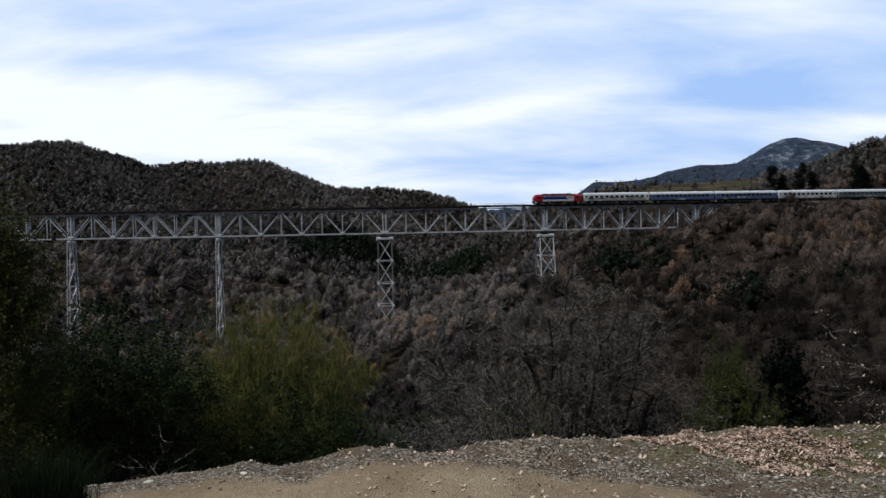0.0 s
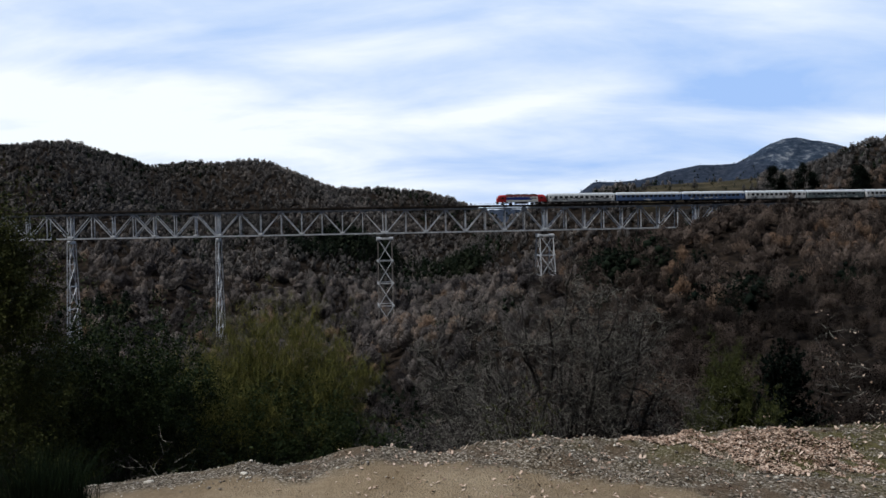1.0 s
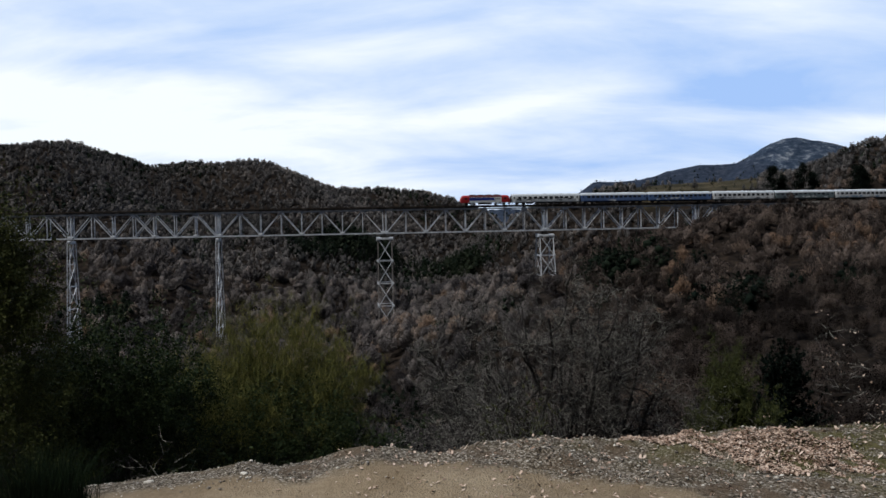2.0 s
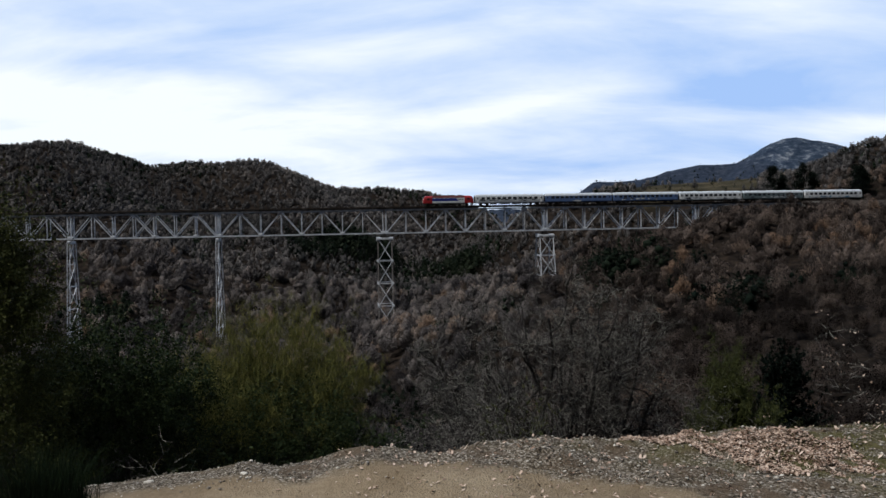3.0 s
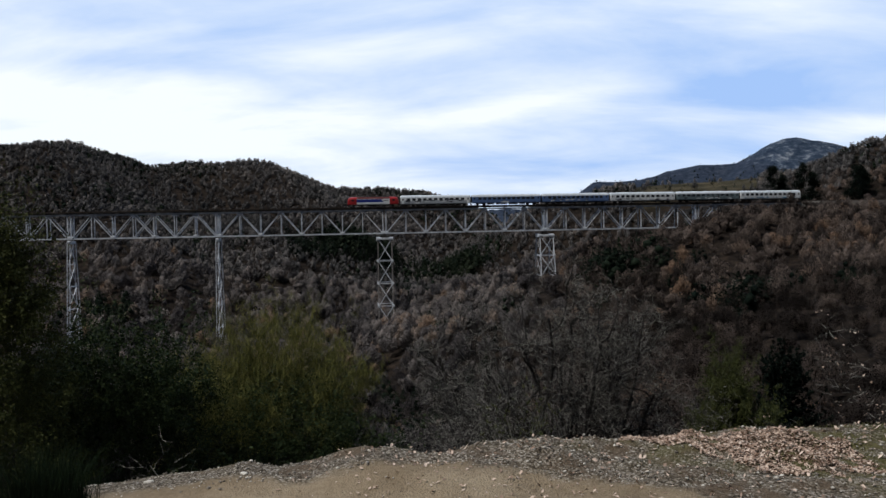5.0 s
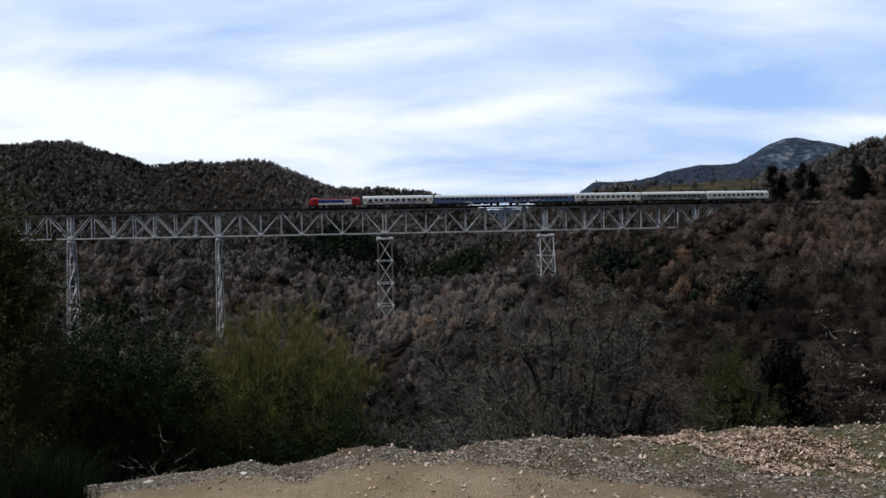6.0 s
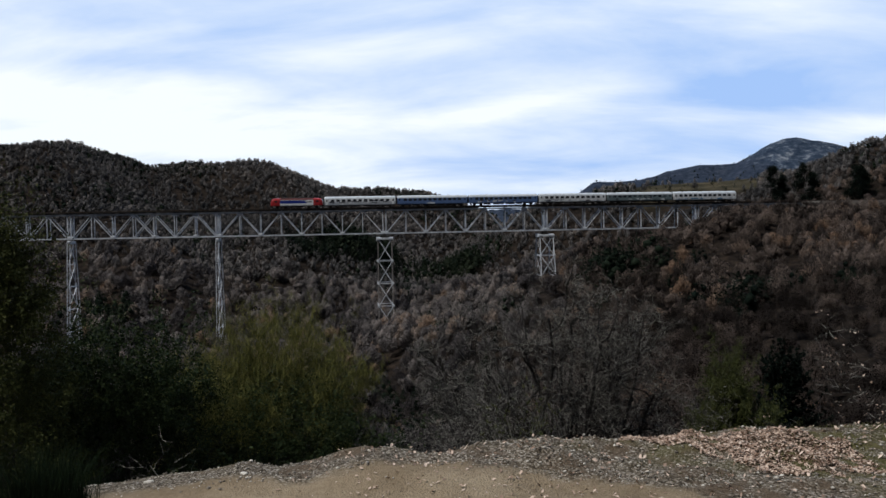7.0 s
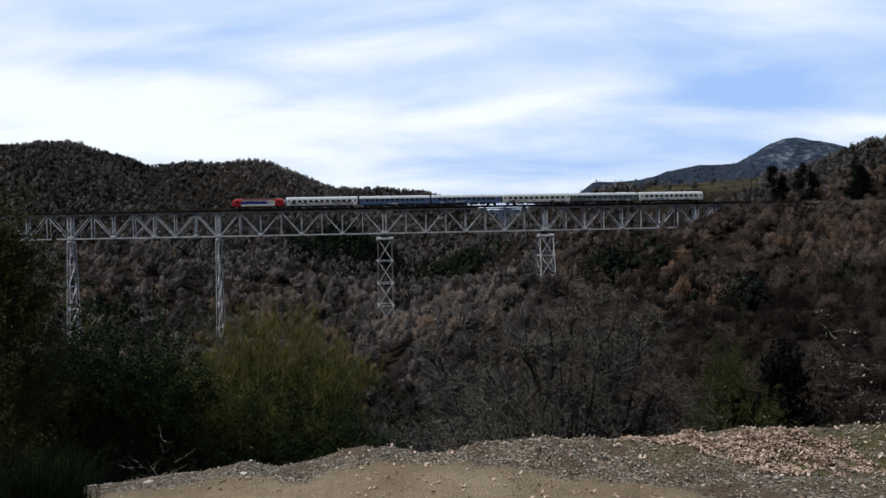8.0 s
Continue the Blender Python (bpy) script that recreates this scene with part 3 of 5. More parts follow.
def build_track():
    for side in (-0.75, 0.75):
        bm = bmesh.new()
        prev = None
        for k in range(-36, 110):
            x, y, a = along(k * 5.0)
            p = Vector((x - side * math.sin(a), y + side * math.cos(a), RAIL_Z - 0.08))
            if prev:
                beam(bm, prev, p, 0.08, 0.16)
            prev = p
        tagged(part("rail", bm, RUST), "rusted steel running rail on the viaduct", "rail", "rails of the line", "structure")
    bm = bmesh.new()
    for k in range(-270, 790):
        m = on_track(k * 0.65, RAIL_Z - 0.27)
        beam(bm, m @ Vector((0, -1.25, 0)), m @ Vector((0, 1.25, 0)), 0.26, 0.2)
    tagged(part("sleepers", bm, TIMBER), "dark creosoted timber sleepers under the rails", "sleepers", kind="stuff")
    bm = bmesh.new()
    prev = None
    for k in range(33, 110):
        m = on_track(k * 5.0, RAIL_Z - 0.32)
        row = [bm.verts.new(m @ Vector((0, o, z))) for o, z in ((-4.6, -2.2), (-1.9, -0.02), (1.9, -0.02), (4.6, -2.2))]
        if prev:
            for i in range(3):
                bm.faces.new((prev[i], row[i], row[i + 1], prev[i + 1]))
        prev = row
    tagged(part("ballast_bed", bm, BALLAST), "dark stone ballast bed along the railway shelf", "ballast", kind="structure")
    ab = part("abutment", box(bmesh.new(), -1.5, 6.0, -3.4, 3.4, -9.0, RAIL_Z - 0.45, 0.1), CONCRETE)
    ab.matrix_basis = on_track(165.6)
    tagged(ab, "concrete abutment at the end of the viaduct", "abutment", kind="structure")


build_track()


# ---- the train ----
SPEED, JOINT = 13.788, -35.65
COACH, LOCO = 26.4, 19.3
STEPS = [0.5 * i for i in range(17)]


def tube(sections):
    """A closed shell over cross-sections (x, [(y, z), ...])."""
    bm = bmesh.new()
    rings = [[bm.verts.new((x, y, z)) for y, z in ring] for x, ring in sections]
    for p, q in zip(rings, rings[1:]):
        for i in range(len(p)):
            j = (i + 1) % len(p)
            bm.faces.new((p[i], q[i], q[j], p[j]))
    bm.faces.new(rings[0])
    bm.faces.new(rings[-1][::-1])
    bmesh.ops.recalc_face_normals(bm, faces=bm.faces)
    return bm


def ring_of(half_profile):
    return [(-y, z) for y, z in half_profile] + [(y, z) for y, z in half_profile[::-1] if y > 1e-6]


def wheel_mesh():
    bm = bmesh.new()
    for side in (-0.75, 0.75):
        m = Matrix.Translation((0, side, 0)) @ Matrix.Rotation(math.pi / 2, 4, "X")
        bmesh.ops.create_cone(bm, cap_ends=True, segments=18, radius1=0.46, radius2=0.46, depth=0.13, matrix=m)
        m = Matrix.Translation((0, side * 0.93, 0)) @ Matrix.Rotation(math.pi / 2, 4, "X")
        bmesh.ops.create_cone(bm, cap_ends=True, segments=18, radius1=0.49, radius2=0.49, depth=0.04, matrix=m)
        for k in range(4):
            d = Matrix.Rotation(k * math.pi / 2, 3, "Y") @ Vector((0.25, 0, 0))
            box(bm, d.x - 0.05, d.x + 0.05, side - 0.08, side + 0.08, d.z - 0.05, d.z + 0.05)
    bmesh.ops.create_cone(bm, cap_ends=True, segments=10, radius1=0.09, radius2=0.09, depth=1.9, matrix=Matrix.Rotation(math.pi / 2, 4, "X"))
    me = bpy.data.meshes.new("wheelset")
    bm.to_mesh(me)
    bm.free()
    me.materials.append(UNDER)
    return me


WHEELS = wheel_mesh()
WHEELSETS = []


def build_bogie(parent, x, base):
    bm = bmesh.new()
    for side in (-1.0, 1.0):
        box(bm, -base / 2 - 0.45, base / 2 + 0.45, side - 0.09, side + 0.09, 0.52, 0.78, 0.04)
        for k in (-base / 2, base / 2):
            box(bm, k - 0.2, k + 0.2, side - 0.13, side + 0.13, 0.3, 0.62, 0.05)
        box(bm, -0.4, 0.4, side - 0.12, side + 0.12, 0.6, 1.0, 0.05)
    box(bm, -0.35, 0.35, -1.0, 1.0, 0.55, 0.85)
    bogie = part("bogie", bm, UNDER, parent)
    bogie.matrix_basis = pose(x, 0, 0)
    for k in (-base / 2, base / 2):
        w = shared("wheelset", WHEELS, bogie, pose(k, 0, 0.46))
        WHEELSETS.append((w, k))
    return bogie


def spray(x0, x1, z0, z1, side, rng, n):
    """Blots of spray paint on a coach side."""
    bm = bmesh.new()
    for _ in range(n):
        cx, cz = rng.uniform(x0, x1), rng.uniform(z0, z1)
        w, h = rng.uniform(0.3, 1.2), rng.uniform(0.14, 0.36)
        pts = []
        for k in range(9):
            a = 2 * math.pi * k / 9
            r = rng.uniform(0.6, 1.15)
            pts.append((cx + w * r * math.cos(a), min(max(cz + h * r * math.sin(a), 0.95), 2.05 if z1 < 2.2 else 3.0)))
        lo = [bm.verts.new((x, side * 1.4135, z)) for x, z in pts]
        hi = [bm.verts.new((x, side * (1.4265 + 0.0008 * (_ % 5)), z)) for x, z in pts]
        bm.faces.new(hi)
        for k in range(9):
            bm.faces.new((lo[k], lo[(k + 1) % 9], hi[(k + 1) % 9], hi[k]))
    bmesh.ops.recalc_face_normals(bm, faces=bm.faces)
    return bm


def build_coach(label, paint_low, paint_band, windows, sprays, seed):
    rng = random.Random(seed)
    coach = thing("railway_coach", Matrix(), label, "railway coach", "coaches of the train")
    half = COACH / 2 - 0.32
    side = [(1.36, 0.86), (1.41, 1.15), (1.41, 2.0)]
    band = [(1.41, 2.0), (1.41, 3.05)]
    low = ring_of(side)
    part("lower_body", tube([(-half, low), (half, low)]), paint_low, coach)
    mid = ring_of(band)
    part("window_band", tube([(-half, mid), (half, mid)]), paint_band, coach)
    roof = ring_of([(1.41, 3.05), (1.36, 3.35), (1.18, 3.68), (0.8, 3.92), (0.4, 4.02), (0.0, 4.05)])
    tapered = [(y * 0.93, min(z, 3.05 + (z - 3.05) * 0.86)) for y, z in roof]
    part("roof", tube([(-half, tapered), (-half + 0.5, roof), (half - 0.5, roof), (half, tapered)]), ROOF_PAINT, coach, "pale weathered roof")
    pane = bpy.data.meshes.new("window_pane")
    bm = box(bmesh.new(), -0.62, 0.62, -0.02, 0.02, -0.43, 0.43, 0.015)
    bm.to_mesh(pane)
    bm.free()
    pane.materials.append(GLASS)
    door = bpy.data.meshes.new("door")
    bm = box(bmesh.new(), -0.42, 0.42, -0.02, 0.02, -1.0, 1.0, 0.02)
    bm.to_mesh(door)
    bm.free()
    door.materials.append(paint_band)
    n = windows
    for sgn in (-1, 1):
        for k in range(n):
            x = -half + 2.9 + (2 * half - 5.8) * k / (n - 1)
            shared("window_pane", pane, coach, pose(x, sgn * 1.405, 2.52))
        for x in (-half + 0.85, half - 0.85):
            shared("door", door, coach, pose(x, sgn * 1.412, 2.02))
            shared("door_glass", pane, coach, pose(x, sgn * 1.425, 2.55) @ Matrix.Diagonal((0.38, 1, 0.8, 1)))
        for material, zone, count in sprays:
            part("sprayed_paint", spray(-half + 1.6, half - 1.6, zone[0], zone[1], sgn, rng, count), material, coach)["kind"] = "stuff"
    for x in (-half - 0.16, half + 0.16):
        part("gangway", box(bmesh.new(), x - 0.16, x + 0.155, -0.75, 0.75, 1.1, 3.3, 0.06), UNDER, coach)
    for x, w in ((-5.6, 1.5), (-1.2, 2.3), (3.2, 2.0), (6.4, 1.2)):
        part("equipment_box", box(bmesh.new(), x - w, x + w * 0.6, -1.15, 1.15, 0.32, 0.9, 0.05), UNDER, coach)
    part("sole_bar", box(bmesh.new(), -half, half, -1.33, 1.33, 0.8, 0.88), UNDER, coach)
    for x in (-9.5, 9.5):
        build_bogie(coach, x, 2.5)
    for x in (-6, 0, 6):
        bm = box(bmesh.new(), x - 0.4, x + 0.4, -0.3, 0.3, 4.0, 4.13, 0.04)
        part("roof_vent", bm, ROOF_PAINT, coach)
    return coach


def build_locomotive():
    loco = thing("locomotive", Matrix(), "red, blue and white electric locomotive pulling the coaches", "locomotive")
    h = LOCO / 2 - 0.35
    full = ring_of([(1.42, 0.95), (1.47, 1.2), (1.47, 2.9), (1.30, 3.35), (0.9, 3.62), (0.0, 3.72)])
    front = ring_of([(1.28, 0.95), (1.33, 1.2), (1.33, 2.05), (1.18, 2.3), (0.8, 2.4), (0.0, 2.42)])
    nose = ring_of([(1.38, 0.95), (1.43, 1.2), (1.43, 2.55), (1.27, 3.0), (0.88, 3.3), (0.0, 3.4)])
    part("cab", tube([(-h, front), (-h + 0.45, nose), (-h + 1.1, full), (-h + 3.3, full)]), RED, loco, "red driver's cab")
    part("cab", tube([(h - 3.3, full), (h - 1.1, full), (h - 0.45, nose), (h, front)]), RED, loco, "red driver's cab")
    lower = ring_of([(1.42, 0.95), (1.47, 1.2), (1.47, 2.98)])
    upper = ring_of([(1.46, 2.98), (1.30, 3.35), (0.9, 3.62), (0.0, 3.72)])
    part("body_side", tube([(-h + 3.3, lower), (h - 3.3, lower)]), WHITE, loco, "white body side")
    part("roof", tube([(-h + 3.3, upper), (h - 3.3, upper)]), DARK_RED, loco, "dark red roof")
    for sgn in (-1, 1):
        y = sgn * 1.47
        bm = bmesh.new()
        x0, x1 = -h + 3.0, h - 6.6
        quad = [(x0 + 0.3, 1.78), (x1 + 1.15, 1.78), (x1 + 0.1, 2.78), (x0 + 0.3, 2.78)]
        lo = [bm.verts.new((x, y - sgn * 0.01, z)) for x, z in quad]
        hi = [bm.verts.new((x, y + sgn * 0.012, z)) for x, z in quad]
        bm.faces.new(hi)
        for k in range(4):
            bm.faces.new((lo[k], lo[(k + 1) % 4], hi[(k + 1) % 4], hi[k]))
        bmesh.ops.recalc_face_normals(bm, faces=bm.faces)
        part("blue_panel", bm, BLUE, loco, "deep blue side panel")
        for k in range(3):
            bm = box(bmesh.new(), h - 5.6 + k * 0.62, h - 5.15 + k * 0.62, y - 0.012, y + 0.012, 2.1, 2.55)
            part("lettering_bar", bm, SPRAY_DARK, loco)
        for x in (-h + 1.9, h - 1.9):
            part("cab_window", box(bmesh.new(), x - 0.45, x + 0.45, y - 0.02, y + 0.02, 2.2, 2.8, 0.02), GLASS, loco)
        for k in range(6):
            x = -6.0 + k * 1.8
            part("louvre", box(bmesh.new(), x - 0.6, x + 0.6, y - 0.016, y + 0.016, 2.84, 2.92), LOCO_ROOF, loco)
    for sgn in (-1, 1):
        bm = bmesh.new()
        m = Matrix.Translation((sgn * (h - 0.22), 0, 2.82)) @ Matrix.Rotation(-sgn * radians(24), 4, "Y")
        bmesh.ops.create_cube(bm, size=1.0, matrix=m @ Matrix.Diagonal((0.1, 2.2, 0.72, 1)))
        part("windscreen", bm, GLASS, loco)
        for y in (-0.9, 0.9):
            bm = bmesh.new()
            bmesh.ops.create_cone(bm, cap_ends=True, segments=12, radius1=0.14, radius2=0.14, depth=0.1, matrix=Matrix.Translation((sgn * (h + 0.02), y, 1.55)) @ Matrix.Rotation(math.pi / 2, 4, "Y"))
            part("headlight", bm, LENS, loco)
        for y in (-0.87, 0.87):
            bm = bmesh.new()
            bmesh.ops.create_cone(bm, cap_ends=True, segments=12, radius1=0.09, radius2=0.24, depth=0.5 * sgn, matrix=Matrix.Translation((sgn * (h + 0.1), y, 1.06)) @ Matrix.Rotation(math.pi / 2, 4, "Y"))
            part("buffer", bm, UNDER, loco)
        part("snow_plough", box(bmesh.new(), sgn * (h - 0.2) - 0.12, sgn * (h - 0.2) + 0.12, -1.3, 1.3, 0.25, 0.95, 0.05), UNDER, loco)
    part("roof_deck", box(bmesh.new(), -h + 3.6, h - 3.6, -0.95, 0.95, 3.6, 3.8, 0.06), LOCO_ROOF, loco)
    for x, w in ((-4.6, 1.1), (-1.6, 0.9), (1.2, 1.2), (4.3, 0.8)):
        part("roof_hatch", box(bmesh.new(), x - w, x + w, -0.7, 0.7, 3.78, 3.98, 0.06), LOCO_ROOF, loco)
    part("fuel_tank", box(bmesh.new(), -2.4, 2.4, -1.3, 1.3, 0.35, 0.95, 0.1), UNDER, loco)
    for x in (-5.6, 5.6):
        build_bogie(loco, x, 2.9)
    return loco


TRAIN = [
    (build_locomotive(), -LOCO / 2),
    (build_coach("silver-grey coach with dark windows and sprayed paint", COACH_GREY, WHITE, 11, [(SPRAY_DARK, (1.5, 2.6), 16), (SPRAY_PALE, (1.2, 1.8), 6)], 11), COACH * 0.5),
    (build_coach("blue coach with pale roof and dusty windows", COACH_BLUE, COACH_BLUE, 12, [(SPRAY_PALE, (1.1, 1.5), 3)], 12), COACH * 1.5),
    (build_coach("blue coach sprayed over with pale and dark paint", COACH_BLUE, COACH_BLUE, 12, [(SPRAY_DARK, (1.3, 2.0), 7), (SPRAY_PALE, (1.2, 2.0), 9)], 13), COACH * 2.5),
    (build_coach("white coach with dark sprayed paint below the windows", WHITE, WHITE, 11, [(SPRAY_DARK, (1.1, 1.7), 9), (COACH_GREY, (1.1, 1.8), 7)], 14), COACH * 3.5),
    (build_coach("grey-green coach covered in sprayed paint", COACH_GREEN, COACH_GREEN, 11, [(COACH_GREEN, (1.6, 2.9), 16), (SPRAY_PALE, (1.2, 1.7), 7), (SPRAY_DARK, (1.4, 2.4), 5)], 15), COACH * 4.5),
    (build_coach("white rear coach with blue sprayed paint on its lower side", WHITE, WHITE, 11, [(SPRAY_BLUE, (1.1, 1.5), 10), (SPRAY_PALE, (1.2, 1.7), 5)], 16), COACH * 5.5),
]


# ---- plants ----
def grow(rng, out, p, d, length, radius, level, kids, wander, lift):
    """Branches as (from, to, radius, radius, level), by random growth."""
    n = 3 if level else 2
    for i in range(n):
        d = (d + Vector((rng.gauss(0, wander), rng.gauss(0, wander), rng.gauss(0, wander) + lift))).normalized()
        q = p + d * length / n
        r0, r1 = radius * (1 - 0.6 * i / n), radius * (1 - 0.6 * (i + 1) / n)
        out.append((p, q, r0, r1, level))
        if level:
            for _ in range(kids):
                side = Vector((rng.gauss(0, 1), rng.gauss(0, 1), rng.gauss(0.15, 0.7)))
                e = (d * rng.uniform(0.3, 0.9) + side.normalized() * rng.uniform(0.6, 1.0)).normalized()
                grow(rng, out, p.lerp(q, rng.random()), e, length * rng.uniform(0.42, 0.68), r1 * 0.62, level - 1, kids, wander, lift)
        p = q


def sticks(segments, sides=4, thin=0, least=0.0):
    """Arrays for branches: prisms, and slivers for those of level thin or less."""
    vs, ts = [], []
    for a, b, r0, r1, level in segments:
        d = b - a
        s = d.orthogonal().normalized()
        t = d.cross(s).normalized()
        k = len(vs)
        if level <= thin:
            r = max(r0, least)
            vs += [a - s * r, a + s * r, b]
            ts.append((k, k + 1, k + 2))
            continue
        ring = [(math.cos(2 * math.pi * i / sides), math.sin(2 * math.pi * i / sides)) for i in range(sides)]
        vs += [a + s * (c * r0) + t * (w * r0) for c, w in ring] + [b + s * (c * r1) + t * (w * r1) for c, w in ring]
        for i in range(sides):
            j = (i + 1) % sides
            ts += [(k + i, k + j, k + sides + j), (k + i, k + sides + j, k + sides + i)]
    return np.array([tuple(v) for v in vs]), np.array(ts)


def leaves(rng, centres, spread, n, size, narrow=0.5, upright=0.0):
    """Small pointed leaves scattered round centres."""
    r = np.random.default_rng(rng)
    c = np.asarray(centres)[r.integers(0, len(centres), n)] + r.normal(0, spread, (n, 3))
    d = r.normal(0, 1, (n, 3))
    d[:, 2] += upright
    d /= np.linalg.norm(d, axis=1, keepdims=True)
    e = np.cross(d, r.normal(0, 1, (n, 3)))
    e /= np.linalg.norm(e, axis=1, keepdims=True)
    s = size * r.uniform(0.5, 1.4, (n, 1))
    w = e * s * narrow * 0.6
    v = np.stack([c - d * s * 0.5 - w, c - d * s * 0.3 + w, c + d * s * 0.5], 1).reshape(-1, 3)
    return v, np.arange(3 * n).reshape(-1, 3)


def tangle(centres, radii, seed, tall=1.15, coarse=False):
    """The dense fine growth in the heart of each clump of a crown: small jagged lumps."""
    r = np.random.default_rng(seed + 5)
    bm = bmesh.new()
    if coarse:
        bmesh.ops.create_cone(bm, cap_ends=True, cap_tris=True, segments=4, radius1=1.0, radius2=0.5, depth=1.5)
    else:
        bmesh.ops.create_icosphere(bm, subdivisions=1, radius=1.0)
    bmesh.ops.triangulate(bm, faces=bm.faces)
    base = np.array([tuple(q.co) for q in bm.verts])
    tri = np.array([[q.index for q in f.verts] for f in bm.faces])
    bm.free()
    n = len(centres)
    lumps = base[None] * r.uniform(0.65, 1.3, (n, len(base), 1)) * np.asarray(radii)[:, None, None] * np.array((1, 1, tall)) + np.asarray(centres)[:, None]
    return lumps.reshape(-1, 3), (tri[None] + np.arange(n)[:, None, None] * len(base)).reshape(-1, 3)


def crown_template(seed, n, twig, low=0.30, high=0.42, reach=(0.10, 0.24), lie=0.3, clumps=9, dense=1.0):
    """A bare tree one metre tall as seen from afar: trunk, limbs and a fan of rising twigs."""
    rng = random.Random(seed)
    r = np.random.default_rng(seed)
    wide, mid = rng.uniform(0.26, 0.40), rng.uniform(low, high)
    out = [(Vector((0, 0, -0.06)), Vector((rng.gauss(0, 0.03), rng.gauss(0, 0.03), 0.8)), 0.016, 0.005, 1)]
    for _ in range(4 if n > 30 else 1):
        a = rng.random() * 6.283
        out.append((Vector((0, 0, rng.uniform(0.15, 0.4))), Vector((0.7 * wide * math.cos(a), 0.7 * wide * math.sin(a), rng.uniform(0.6, 0.85))), 0.010, 0.004, 1))
    v, t = sticks(out, 3, 1)
    # twigs fan out of clumps that make up the crown
    k = clumps
    g = r.normal(0, 1, (k, 3))
    g /= np.linalg.norm(g, axis=1, keepdims=True)
    g[:, 2] = np.where(r.random(k) < 0.75, np.abs(g[:, 2]), 0.6 * g[:, 2])
    heart = np.array((0, 0, mid)) + g * np.where(g[:, 2:] > 0, (wide * 0.8, wide * 0.8, 0.78 - mid), (wide * 0.8, wide * 0.8, mid - 0.16)) * r.uniform(0.45, 1.0, (k, 1))
    u = r.normal(0, 1, (n, 3)) + np.array((0, 0, 0.25))
    u /= np.linalg.norm(u, axis=1, keepdims=True)
    pick = r.integers(0, k, n)
    size = (0.17 + 0.10 * r.random((k, 1)))[pick]
    c = heart[pick] + u * size * (0.8, 0.8, 0.75) * r.random((n, 1)) ** 0.4
    c[:, 2] = np.abs(c[:, 2])
    d = u * 0.5 + (c - np.array((0, 0, 0.1))) * 0.6 + r.normal(0, 0.34, (n, 3)) + np.array((0, 0, 0.35))
    # outer twigs lie along the dome, so that each crown has a lit and a shaded side
    d -= u * (d * u).sum(1, keepdims=True) * lie
    d *= r.uniform(reach[0], reach[1], (n, 1)) / np.linalg.norm(d, axis=1, keepdims=True)
    e = np.cross(d, u + r.normal(0, 0.5 - 0.35 * lie, (n, 3)))
    e *= twig * r.uniform(0.6, 1.4, (n, 1)) / np.linalg.norm(e, axis=1, keepdims=True)
    w = np.stack([c - d * 0.5 - e, c - d * 0.5 + e, c + d * 0.5], 1).reshape(-1, 3)
    b, bt = tangle(heart, dense * (0.15 + 0.09 * r.random(k)), seed, 1.7, n < 30)
    return np.concatenate([v, w, b]), np.concatenate([t, np.arange(3 * n).reshape(-1, 3) + len(v), bt + len(v) + len(w)])


def evergreen_template(seed, n, cone):
    r = np.random.default_rng(seed)
    z = r.random(n) ** (1.5 if cone else 0.9)
    lump = 1 + 0.25 * np.sin(9 * z + seed) + 0.2 * r.normal(0, 1, n)
    rad = (0.27 * (1.02 - z) if cone else 0.40 * np.sqrt(np.clip(1 - (2 * z - 1) ** 2, 0.05, 1))) * lump
    a = r.random(n) * 6.283
    c = np.stack([rad * np.cos(a), rad * np.sin(a), 0.06 + 0.94 * z], 1)
    d = r.normal(0, 1, (n, 3))
    d[:, 2] -= 0.3
    d /= np.linalg.norm(d, axis=1, keepdims=True)
    e = np.cross(d, r.normal(0, 1, (n, 3)))
    e /= np.linalg.norm(e, axis=1, keepdims=True)
    s = 0.075 * (60 / n) ** 0.40 * r.uniform(0.6, 1.4, (n, 1))
    v = np.stack([c - d * s, c + e * s * 0.7, c + d * s], 1).reshape(-1, 3)
    trunk = np.array([(-0.02, 0, -0.05), (0.02, 0, -0.05), (0, 0, 0.5)])
    k = 5 if n > 100 else 2
    f = (np.arange(k) + 0.5) / k
    rad = 0.18 * (1.02 - f) if cone else 0.24 * np.sqrt(1 - (2 * f - 1) ** 2)
    a = r.random(k) * 6.283
    b, bt = tangle(np.stack([rad * np.cos(a), rad * np.sin(a), 0.1 + 0.8 * f], 1), (0.9 * rad + 0.06) * (0.4 if n > 100 else 1.0), seed)
    return np.concatenate([v, trunk, b]), np.concatenate([np.arange(3 * n + 3).reshape(-1, 3), bt + 3 * n + 3])


